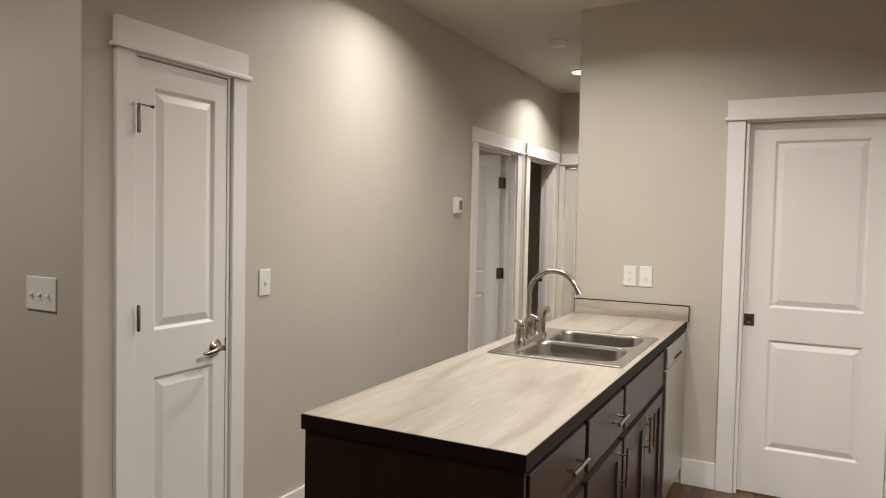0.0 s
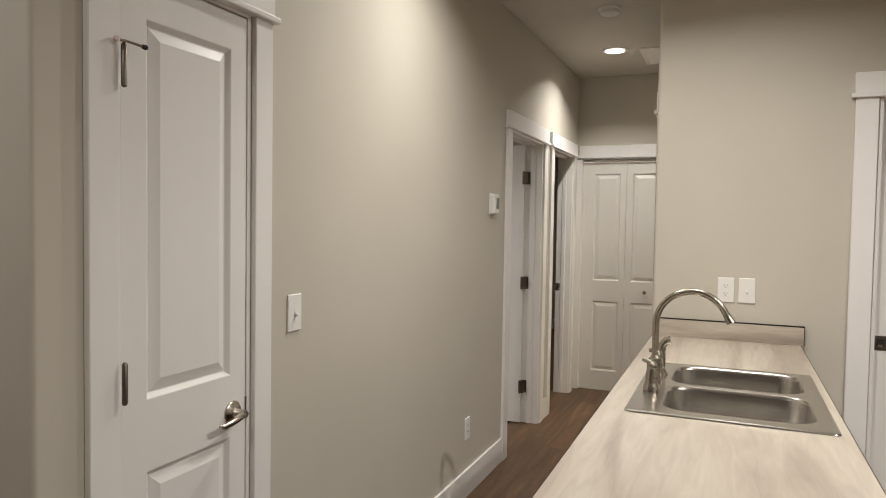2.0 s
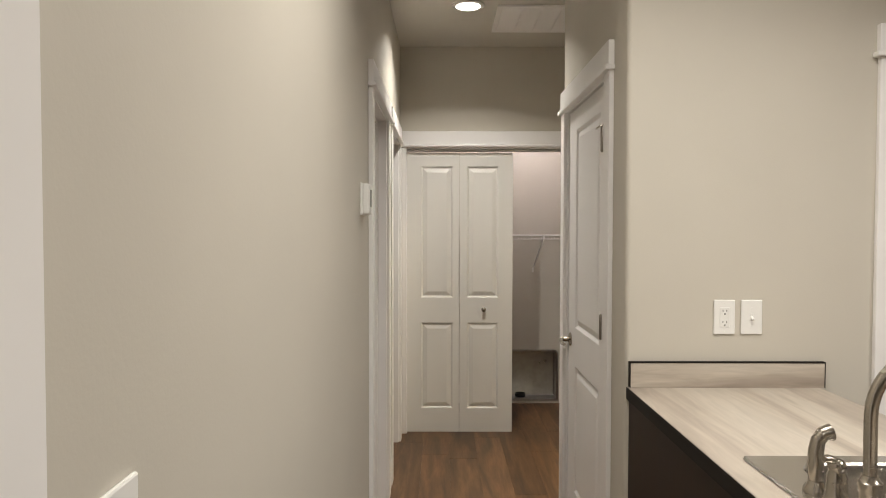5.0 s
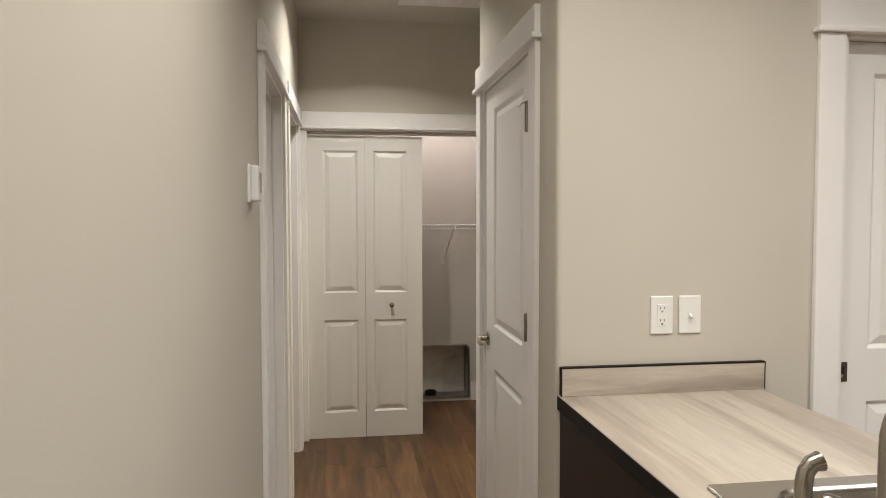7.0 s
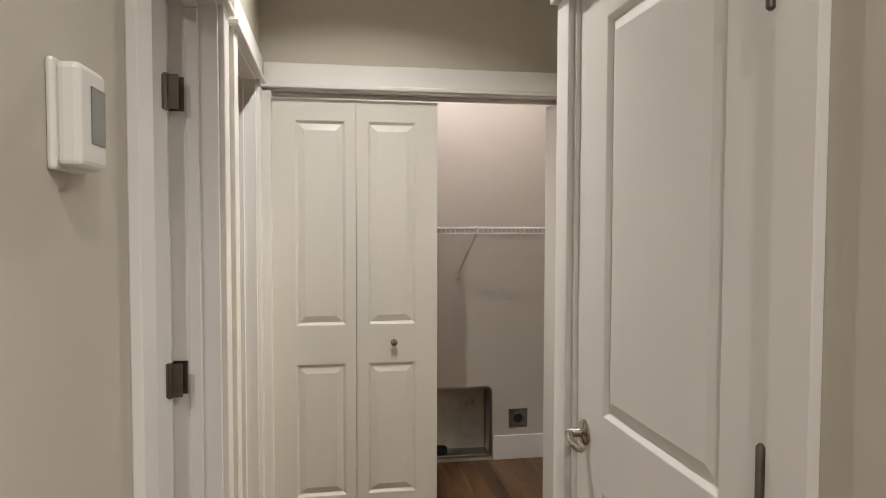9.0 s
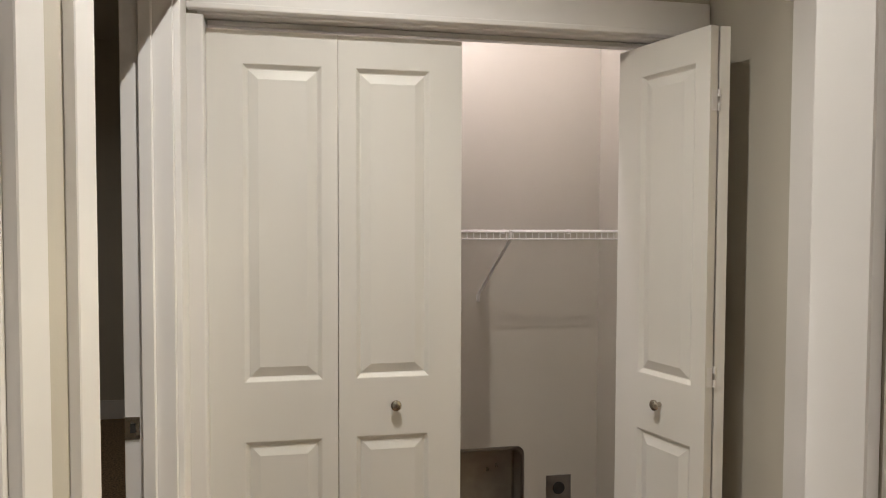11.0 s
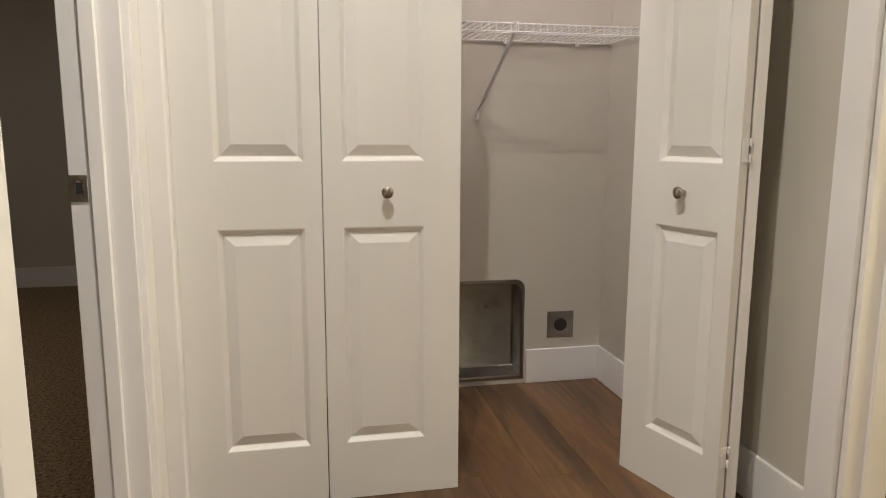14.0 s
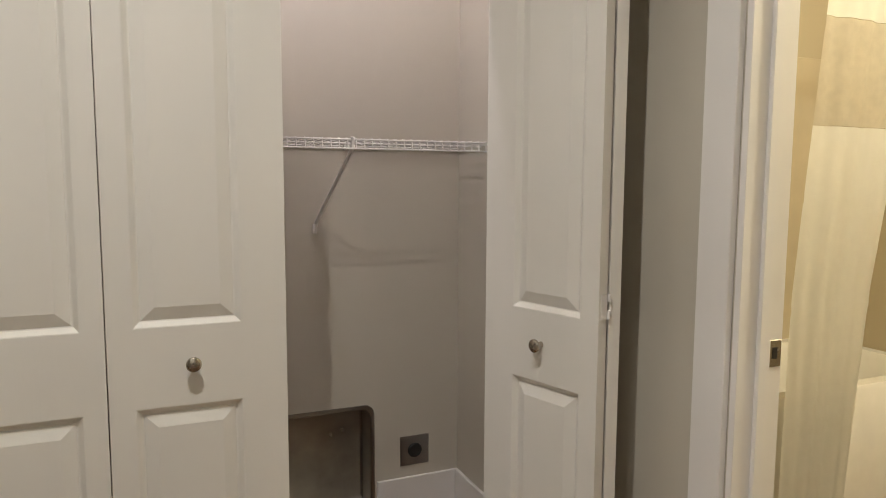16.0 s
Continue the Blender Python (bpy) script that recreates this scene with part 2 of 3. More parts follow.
LINEN, D1, D2 = (1.674, 2.141), (4.615, 5.40), (5.70, 6.402)
RD, BATH, POCK, CLO = (4.325, 5.145), (5.36, 6.087), (-0.265, 0.455), (-2.0845, -0.545)
wl = wall_x("wall_left", LX - T, LX, 1.476, 7.57, (LINEN, D1, D2), "greige painted hall wall with three doorways")
wall_y("wall_corner", 1.476, 1.596, -5.0, LX - T, (), "greige painted living room wall beside the hall")
wk = wall_y("wall_kitchen", KY, KY + T, RX, 2.6, (POCK,), "greige painted kitchen wall behind the counter")
wr = wall_x("wall_hall_right", RX, RX + T, KY + T, 5.26, (RD,), "greige painted hall wall beside the kitchen")
wall_y("wall_alcove", 5.14, 5.26, RX + T, BX + T, (), "greige painted alcove wall")
wall_x("wall_bathroom", BX, BX + T, 5.26, 7.57, (BATH,), "greige painted wall with the bathroom doorway")
wall_y("wall_closet_front", CY, CY + T, LX, BX, (CLO,), "greige painted wall over the laundry closet")
bm = bmesh.new()
for x0, x1 in ((LX, -1.413), (-1.413, -0.857), (-0.857, BX)):
    for z0, z1 in ((0, 0.034), (0.034, 0.438), (0.438, H)):
        if not (x0 == -1.413 and z0 == 0.034):
            bx(bm, x0, x1, 7.45, 7.57, z0, z1)
bmesh.ops.remove_doubles(bm, verts=bm.verts, dist=1e-5)
solid("wall_closet_back", bm, WALL, "greige painted back wall of the laundry closet", "wall")
bullnose(wl, [(LX, 1.476)], 0.010)
bullnose(wk, [(RX, KY)])
bullnose(wr, [(RX, 5.26)])
wall_y("wall_bath_far", 7.45, 7.57, BX + T, 1.5, (), "tan painted bathroom wall behind the tub").data.materials[0] = BATHW
wall_x("wall_bath_side", 1.5, 1.62, KY + T, 7.57, (), "tan painted bathroom side wall").data.materials[0] = BATHW
wall_y("wall_bedroom_divider", 5.50, 5.60, -5.0, LX - T, (), "greige painted bedroom divider wall")
wall_y("wall_linen_back", 2.4, 2.5, -5.0, LX - T, (), "greige painted bedroom end wall")
wall_y("wall_bedroom_far", 9.85, 9.97, -5.0, LX, (), "greige painted far bedroom wall")
wall_x("wall_bedroom_side", LX - T, LX, 7.57, 9.85, (), "greige painted bedroom side wall")
wall_x("wall_west", -5.12, -5.0, -3.6, 9.97, (), "greige painted outer wall")
wall_x("wall_east", 2.6, 2.72, -3.6, KY + T, (), "greige painted kitchen side wall")
wall_y("wall_south", -3.72, -3.6, -5.12, 2.72, (), "greige painted living room end wall")
solid("ceiling", box(-5.12, 2.72, -3.72, 9.97, H, H + 0.12), CEIL, "flat painted ceiling over hall and kitchen", "ceiling")
floor = solid("floor", box(-5.12, 2.72, -3.72, 9.97, -0.12, -0.004), SUB, "brown wood-look vinyl plank floor", "floor")
solid("carpet_floor", box(-5.0, LX - T - 0.004, 5.60, 9.85, -0.003, 0.012), CARPET, "brown speckled bedroom carpet", "carpet")

# ---- door casings ----


def casing(name, m, w, label, jamb=T, left=True, right=True, stop=0.05, c=0.092):
    """Local: x along the wall, opening 0..w, y into the wall, face at y=0."""
    t = thing(name, m, label, "door frame", kind="structure")
    p = 0.018
    if left:
        part("side_casing", box(-c, -0.004, -p, 0.0, 0, OH - 0.008, bevel=0.002), TRIM, t)
    if right:
        part("side_casing", box(w + 0.004, w + c, -p, 0.0, 0, OH - 0.008, bevel=0.002), TRIM, t)
    a, b = (-c - 0.004 if left else -0.012), (w + c + 0.004 if right else w + 0.035)
    part("head_ledge", box(a - 0.014, b + 0.014, -p - 0.016, 0.0, OH - 0.008, OH + 0.010, bevel=0.004, seg=2), TRIM, t)
    part("head_board", box(a, b, -p - 0.004, 0.0, OH + 0.010, OH + 0.102, bevel=0.002), TRIM, t)
    j = 0.016
    part("jamb", box(0.0, j, -0.003, jamb + 0.003, 0, OH - j, bevel=0.0015), TRIM, t)
    part("jamb", box(w - j, w, -0.003, jamb + 0.003, 0, OH - j, bevel=0.0015), TRIM, t)
    part("head_jamb", box(0, w, -0.003, jamb + 0.003, OH - j, OH, bevel=0.0015), TRIM, t)
    if stop:
        for s in (0, 1):
            x = j if not s else w - j - 0.011
            part("door_stop", box(x, x + 0.011, stop, stop + 0.034, 0, OH - j - 0.011, bevel=0.003), TRIM, t)
        part("door_stop", box(j, w - j, stop, stop + 0.034, OH - j - 0.011, OH - j, bevel=0.003), TRIM, t)
    return t


def on_left(y):       # local x runs to +y, local y to -x
    return Matrix.Translation((LX, y, 0)) @ Matrix(((0, -1, 0, 0), (1, 0, 0, 0), (0, 0, 1, 0), (0, 0, 0, 1)))


def on_right(y, x=RX):  # local x runs to -y, local y to +x
    return Matrix.Translation((x, y, 0)) @ Matrix(((0, 1, 0, 0), (-1, 0, 0, 0), (0, 0, 1, 0), (0, 0, 0, 1)))


def on_end(x, y):     # local x runs to +x, local y to +y
    return Matrix.Translation((x, y, 0))


frame_linen = casing("door_frame_1", on_left(LINEN[0]), LINEN[1] - LINEN[0], "white craftsman casing round the narrow closet door", stop=0.055, c=0.081)
frame_d1 = casing("door_frame_2", on_left(D1[0]), D1[1] - D1[0], "white craftsman casing round an open bedroom doorway", stop=0.045, jamb=0.14)
frame_d2 = casing("door_frame_3", on_left(D2[0]), D2[1] - D2[0], "white craftsman casing round the dark carpeted bedroom", stop=0.045)
frame_rd = casing("door_frame_4", on_right(RD[1]), RD[1] - RD[0], "white craftsman casing round the hall closet door", stop=0.055)
frame_bath = casing("door_frame_5", on_right(BATH[1], BX), BATH[1] - BATH[0], "white casing round the lit bathroom doorway", stop=0.045)
frame_pock = casing("door_frame_6", on_end(POCK[0], KY), POCK[1] - POCK[0], "white craftsman casing round the pocket door", stop=0)
frame_clo = casing("door_frame_7", on_end(CLO[0], CY), CLO[1] - CLO[0], "white header casing over the laundry bifold doors", stop=0, left=False, right=False)
part("side_casing", box(-0.0420, 0.0180, -0.018, 0.0330, 0, OH - 0.018, bevel=0.006, seg=3), TRIM, frame_clo)
part("side_casing", box(CLO[1] - CLO[0] + 0.002, CLO[1] - CLO[0] + 0.040, -0.018, 0.0, 0, OH - 0.008, bevel=0.002), TRIM, frame_clo)
part("bifold_track", box(0.02, CLO[1] - CLO[0] - 0.02, 0.040, 0.072, OH - 0.034, OH - 0.017, bevel=0.002), SILVER, frame_clo, "grey metal sliding door track")

# strike plates on the jambs


def strike(parent, x, y, z, side):
    bm = bmesh.new()
    bx(bm, x, x + side * 0.003, y - 0.018, y + 0.018, z - 0.029, z + 0.029, bevel=0.001)
    s = part("strike_plate", bm, NICKEL, parent, "dark nickel strike plate")
    part("strike_hole", box(x + side * 0.003, x + side * 0.0042, y - 0.008, y + 0.005, z - 0.011, z + 0.013), DARKHOLE, s)


strike(frame_d2, D2[1] - D2[0] - 0.016, 0.104, 0.92, -1)
strike(frame_bath, 0.016, 0.100, 0.93, 1)

# ---- doors ----


def panel_bm(w, h, sy, d):
    """A raised panel in the x-z plane with sloped edges; sy: the side it faces; d: face depth."""
    bm = bmesh.new()
    loops = []
    for inset, depth in ((0.0, 0.0), (0.0025, 0.0008), (0.0125, 0.0112), (0.0150, 0.0122), (0.0165, 0.0122), (0.0175, 0.0110), (0.042, 0.0022), (0.045, 0.0012)):
        y = d + (-sy) * depth
        loops.append([bm.verts.new(v) for v in ((inset, y, inset), (w - inset, y, inset), (w - inset, y, h - inset), (inset, y, h - inset))])
    for a, b in zip(loops, loops[1:]):
        for i in range(4):
            bm.faces.new((a[i], a[(i + 1) % 4], b[(i + 1) % 4], b[i]))
    bm.faces.new(loops[-1])
    return bm


def panel_door(t, w, h, thick, x0, x1, rows, material, z0=0.008):
    """Slab with stiles and rails and raised panels on both faces. Local: x 0..w, y 0..thick."""
    zs = [z0] + [v for r in rows for v in r] + [h]
    bm = bmesh.new()
    bx(bm, 0, x0, 0, thick, z0, h)
    bx(bm, x1, w, 0, thick, z0, h)
    for a, b in zip(zs[::2], zs[1::2]):
        bx(bm, x0, x1, 0, thick, a, b)
    bmesh.ops.remove_doubles(bm, verts=bm.verts, dist=1e-5)
    part("slab", bm, material, t)
    for a, b in rows:
        for sy, d in ((-1, 0.0), (1, thick)):
            bm = panel_bm(x1 - x0, b - a, sy, d)
            bmesh.ops.translate(bm, verts=bm.verts, vec=(x0, 0, a))
            me = bpy.data.meshes.new("panel")
            if sy < 0:
                bmesh.ops.reverse_faces(bm, faces=bm.faces)
            bm.normal_update()
            bm.to_mesh(me)
            bm.free()
            me.materials.append(material)
            ob = new("panel", me)
            ob.parent = t


def lever(t, x, z, toward):
    """Round rose and lever on the local -y face, lever pointing to local x direction toward."""
    m = pose(x, 0, z, 90, 0, 0)
    h = part("handle", lathe(bmesh.new(), ((0.0325, 0), (0.0325, 0.004), (0.029, 0.008), (0.014, 0.011), (0.0115, 0.014), (0.0115, 0.046), (0.009, 0.05)), m, 24), NICKEL, t, "satin nickel lever handle", True)
    pts = [(x, -0.040, z), (x + toward * 0.025, -0.050, z - 0.001), (x + toward * 0.055, -0.056, z - 0.004), (x + toward * 0.088, -0.052, z - 0.010), (x + toward * 0.104, -0.049, z - 0.008)]
    part("lever", tube(bmesh.new(), pts, [0.010, 0.0098, 0.0088, 0.0082, 0.006], 12), NICKEL, h, smooth=True)


def hinge(t, x, z, h=0.089):
    g = part("hinge", lathe(bmesh.new(), ((0.003, -h / 2 - 0.004), (0.0066, -h / 2), (0.0066, h / 2), (0.003, h / 2 + 0.005)), pose(x + (-0.014 if x < 0.1 else 0.014), -0.026, z), 12), BRONZE, t, "dark nickel hinge knuckle", True)
    return g


TWO = ((0.255, 0.858), (1.03, 1.928))
# narrow linen closet door: hinged at its near edge
w = LINEN[1] - LINEN[0] - 0.036
linen = thing("closet_door", on_left(LINEN[0] + 0.0158) @ pose(0, -0.002, 0), "narrow white two-panel door, closed, with nickel lever", "door")
panel_door(linen, w, 2.024, 0.035, 0.072, w - 0.062, TWO, DOOR)
lever(linen, w - 0.055, 0.925, -1)
part("latch_edge", box(w - 0.001, w + 0.003, -0.003, 0.012, 0.90, 0.957), BRONZE, linen, "dark latch plate")
for z in (0.25, 1.09, 1.80):
    g = hinge(linen, 0.0, z)
    if z > 1.7:
        part("pin_stop", tube(bmesh.new(), [(-0.034, -0.026, z + 0.052), (-0.01, -0.032, z + 0.052), (0.034, -0.034, z + 0.050)], 0.0032, 8), NICKEL, g, "nickel hinge-pin door stop")
        part("bumper", lathe(bmesh.new(), ((0.007, 0), (0.0075, 0.008), (0.005, 0.011)), pose(-0.034, -0.024, z + 0.052, 90, 0, -30), 12), GRILLE, g, "grey rubber bumper")
        part("bumper", lathe(bmesh.new(), ((0.005, 0), (0.006, 0.010), (0.004, 0.013)), pose(0.030, -0.034, z + 0.050, 0, 90, 0), 12), RUBBER, g, "dark rubber bumper")

# hall closet door: hinged at its near edge
w = RD[1] - RD[0] - 0.038
hall = thing("closet_door", on_right(RD[1] - 0.019) @ pose(0, 0.007, 0), "wide white two-panel hall closet door, closed, nickel lever", "door")
panel_door(hall, w, 2.024, 0.035, 0.165, w - 0.130, ((0.215, 0.815), (0.995, 1.928)), DOOR)
lever(hall, 0.058, 0.925, 1)
for z in (0.25, 1.09, 1.80):
    g = hinge(hall, w, z)
    if z > 1.7:
        part("pin_stop", tube(bmesh.new(), [(w + 0.03, -0.026, z + 0.052), (w, -0.032, z + 0.052), (w - 0.045, -0.034, z + 0.050)], 0.0032, 8), NICKEL, g, "nickel hinge-pin door stop")
        part("bumper", lathe(bmesh.new(), ((0.005, 0), (0.0065, 0.010), (0.004, 0.013)), pose(w - 0.04, -0.034, z + 0.050, 0, -90, 0), 12), PLASTIC, g, "white rubber bumper")

# pocket door in the kitchen wall
w = POCK[1] - POCK[0] - 0.034
pocket = thing("pocket_door", on_end(POCK[0] + 0.017, KY + 0.042), "white two-panel pocket door, closed, with square pull", "door")
panel_door(pocket, w, 2.026, 0.035, 0.125, w - 0.118, TWO, DOOR)
pl = part("pull", box(0.002, 0.054, -0.003, 0.001, 0.925, 0.990, bevel=0.001), BRONZE, pocket, "square dark nickel pocket door pull")
part("pull_recess", box(0.014, 0.042, -0.0045, -0.003, 0.942, 0.975), DARKHOLE, pl)
part("pull_tongue", box(0.018, 0.038, -0.006, -0.0045, 0.940, 0.951, bevel=0.0006), SILVER, pl, "bright steel finger tongue")

# open bedroom door: hinged at the far jamb, swung into the room
w = D1[1] - D1[0] - 0.038
bed = thing("bedroom_door", Matrix.Translation((LX - 0.122, D1[1] - 0.020, 0)) @ pose(0, 0, 0, 0, 0, 180 + 3), "white two-panel bedroom door standing open on dark hinges", "door")
panel_door(bed, w, 2.024, 0.035, 0.12, w - 0.12, TWO, DOOR)
for z in (0.27, 1.03, 1.79):
    g = part("hinge", box(-0.002, 0.0015, 0.0, 0.034, z - 0.045, z + 0.045), BRONZE, bed, "dark nickel butt hinge")
    part("hinge_leaf", box(-0.030, 0.012, 0.0355, 0.038, z - 0.045, z + 0.045, bevel=0.001), BRONZE, g)
    part("knuckle", lathe(bmesh.new(), ((0.0062, -0.047), (0.0062, 0.047)), pose(0.002, 0.040, z), 12), BRONZE, g, smooth=True)
    hl = part("jamb_leaf", box(LX - 0.124, LX - 0.084, D1[1] - 0.0185, D1[1] - 0.0162, z - 0.045, z + 0.045, bevel=0.0008), BRONZE, bed)
    hl.matrix_parent_inverse = bed.matrix_basis.inverted()

# bifold doors of the laundry closet
BROWS = ((0.170, 0.791), (0.968, 1.906))
LW = 0.373


def knob(parent, x, z):
    part("knob", lathe(bmesh.new(), ((0.008, 0), (0.006, 0.012), (0.009, 0.016), (0.0165, 0.022), (0.0165, 0.027), (0.012, 0.031), (0.004, 0.0325)), pose(x, 0, z, 90, 0, 0), 20), NICKEL, parent, "round satin nickel knob", True)


def leaf(name, m, x0, x1, knob_x, label, w=LW, thick=0.034):
    t = thing(name, m, label, "bifold door", "laundry closet bifold leaves")
    panel_door(t, w, 2.0, thick, x0, x1, BROWS, BIFOLD, z0=0.0015)
    if knob_x:
        knob(t, knob_x, 0.886)
    return t


l1 = leaf("bifold_door", pose(-2.067, 6.632, 0), 0.099, 0.328, None, "ivory two-panel bifold leaf, closed against the jamb")
l2 = leaf("bifold_door", pose(-1.691, 6.632, 0), 0.051, 0.277, 0.171, "ivory two-panel bifold leaf, closed, with nickel knob", w=0.377)
ax, ay, hx, hy = -0.775, 6.672, -0.671, 6.317
ang = math.degrees(math.atan2(hy - ay, hx - ax))
l3 = leaf("bifold_door", pose(ax, ay, 0, 0, 0, ang), 0.100, 0.322, 0.20, "ivory bifold leaf, folded open, with nickel knob", thick=0.029)
dv = Vector((-0.565, 6.672)) - Vector((-0.606, 6.322))
l4 = leaf("bifold_door", pose(-0.606, 6.320, 0, 0, 0, math.degrees(math.atan2(dv.y, dv.x))) , 0.050, 0.272, None, "ivory bifold leaf, folded open beside the wall", thick=0.029)
for z in (0.19, 1.012, 1.80):
    g = part("hinge", box(LW, LW + 0.002, 0.006, 0.027, z - 0.038, z + 0.020, bevel=0.0008), TRIM, l3, "white painted bifold hinge")
    for a, b in ((-0.038, -0.018), (0.002, 0.022)):
        part("knuckle", lathe(bmesh.new(), ((0.0042, a), (0.0042, b)), pose(LW + 0.004, 0.0315, z), 10), TRIM, g, smooth=True)
    part("hinge_leaf", box(LW + 0.0015, LW + 0.004, 0.037, 0.056, z - 0.017, z + 0.008, bevel=0.0008), TRIM, g)
    for dz in (-0.011, 0.003):
        part("screw", lathe(bmesh.new(), ((0.002, 0), (0.0015, 0.0006)), pose(LW + 0.004, 0.050, z + dz, 0, 90, 0), 8), BRONZE, g)

# ---- baseboards ----


def base(name, x0, x1, y0, y1):
    solid(name, box(x0, x1, y0, y1, 0.001, 0.148, bevel=0.003, seg=2), TRIM, "white painted flat baseboard", "baseboard")


B = 0.014
base("baseboard", LX, LX + B, LINEN[1] + 0.093, D1[0] - 0.093)
base("baseboard", LX, LX + B, 1.476, LINEN[0] - 0.093)
base("baseboard", LX, LX + B, D1[1] + 0.093, D2[0] - 0.093)
base("baseboard", -0.54, POCK[0] - 0.093, KY - B, KY)
base("baseboard", POCK[1] + 0.093, 2.6, KY - B, KY)
base("baseboard", RX - B, RX, KY, RD[0] - 0.093)
base("baseboard", RX, BX, 5.26, 5.26 + B)
base("baseboard", BX - B, BX, BATH[1] + 0.093, CY - 0.001)
base("baseboard", -0.835, BX - B, 7.45 - B, 7.45)
base("baseboard", LX, -1.435, 7.45 - B, 7.45)
base("baseboard", BX - B, BX, CY + T, 7.45)
base("baseboard", -5.0, LX - B, 1.476 - B, 1.476)
base("baseboard", -5.0, LX - T, 9.85 - B, 9.85)

# ---- kitchen peninsula ----
CZ = 0.927
CX0, CX1, CY0 = -1.19, -0.535, 1.478
SX0, SX1, SY0, SY1 = -1.11, -0.567, 2.565, 3.325
top = thing("countertop", pose(-0.86, 2.7, 0), "streaked beige stone-look laminate countertop with dark edge", "countertop")
off = Vector((0.86, -2.7, 0))


def at_world(ob, parent):
    ob.matrix_parent_inverse = parent.matrix_basis.inverted()
    return ob


bm = bmesh.new()
hx0, hx1, hy0, hy1 = SX0 + 0.015, SX1 - 0.015, SY0 + 0.015, SY1 - 0.015
ex0, ex1, ey0 = CX0 + 0.003, CX1 - 0.003, CY0 + 0.003
bx(bm, ex0, ex1, ey0, hy0, CZ - 0.038, CZ)
bx(bm, ex0, hx0, hy0, hy1, CZ - 0.038, CZ)
bx(bm, hx1, ex1, hy0, hy1, CZ - 0.038, CZ)
bx(bm, ex0, ex1, hy1, KY - 0.001, CZ - 0.038, CZ)
bmesh.ops.remove_doubles(bm, verts=bm.verts, dist=1e-5)
at_world(part("laminate_top", bm, LAM, top), top)
at_world(part("edge_band", box(CX1 - 0.003, CX1, CY0, KY - 0.001, CZ - 0.042, CZ - 0.001, bevel=0.001), EDGE, top, "dark brown edge band"), top)
at_world(part("edge_band", box(CX0, CX0 + 0.003, CY0, KY - 0.001, CZ - 0.042, CZ - 0.001, bevel=0.001), EDGE, top, "dark brown edge band"), top)
at_world(part("edge_band", box(CX0 + 0.003, CX1 - 0.003, CY0, CY0 + 0.003, CZ - 0.042, CZ - 0.001, bevel=0.001), EDGE, top, "dark brown edge band"), top)
splash = thing("backsplash", pose(-0.85, KY, CZ), "streaked beige laminate backsplash with thin dark edge", "backsplash")
at_world(part("laminate_face", box(-1.180, -0.526, KY - 0.019, KY - 0.001, CZ + 0.001, CZ + 0.084), LAM_ACROSS, splash), splash)
at_world(part("edge_band", box(-1.183, -0.523, KY - 0.020, KY - 0.001, CZ + 0.084, CZ + 0.088), EDGE, splash, "thin dark edge"), splash)
at_world(part("edge_band", box(-0.526, -0.523, KY - 0.020, KY - 0.001, CZ + 0.001, CZ + 0.084), EDGE, splash, "thin dark edge"), splash)
at_world(part("edge_band", box(-1.183, -1.180, KY - 0.020, KY - 0.001, CZ + 0.001, CZ + 0.084), EDGE, splash, "thin dark edge"), splash)

FX = -0.562  # cabinet carcass face


def pull(parent, y, z, upright, length=0.145):
    bm = bmesh.new()
    x = FX + 0.019
    if upright:
        tube(bm, [(x + 0.03, y, z - length / 2), (x + 0.03, y, z + length / 2)], 0.006, 12)
        ends = [(y, z - length * 0.33), (y, z + length * 0.33)]
    else:
        tube(bm, [(x + 0.03, y - length / 2, z), (x + 0.03, y + length / 2, z)], 0.006, 12)
        ends = [(y - length * 0.33, z), (y + length * 0.33, z)]
    for a, b in ends:
        tube(bm, [(x - 0.002, a, b), (x + 0.03, a, b)], 0.0045, 8)
    part("pull", bm, NICKEL, parent, "brushed nickel bar pull", True)


def front(t, name, y0, y1, z0, z1, shaker):
    x0, x1 = FX + 0.001, FX + 0.019
    bm = bmesh.new()
    if shaker:
        s = 0.058
        bx(bm, x0, x1, y0, y0 + s, z0, z1)
        bx(bm, x0, x1, y1 - s, y1, z0, z1)
        bx(bm, x0, x1, y0 + s, y1 - s, z0, z0 + s)
        bx(bm, x0, x1, y0 + s, y1 - s, z1 - s, z1)
        bx(bm, x0, x0 + 0.008, y0 + s, y1 - s, z0 + s, z1 - s)
    else:
        bx(bm, x0, x1, y0, y1, z0, z1, bevel=0.002)
    return at_world(part(name, bm, CAB, t), t)


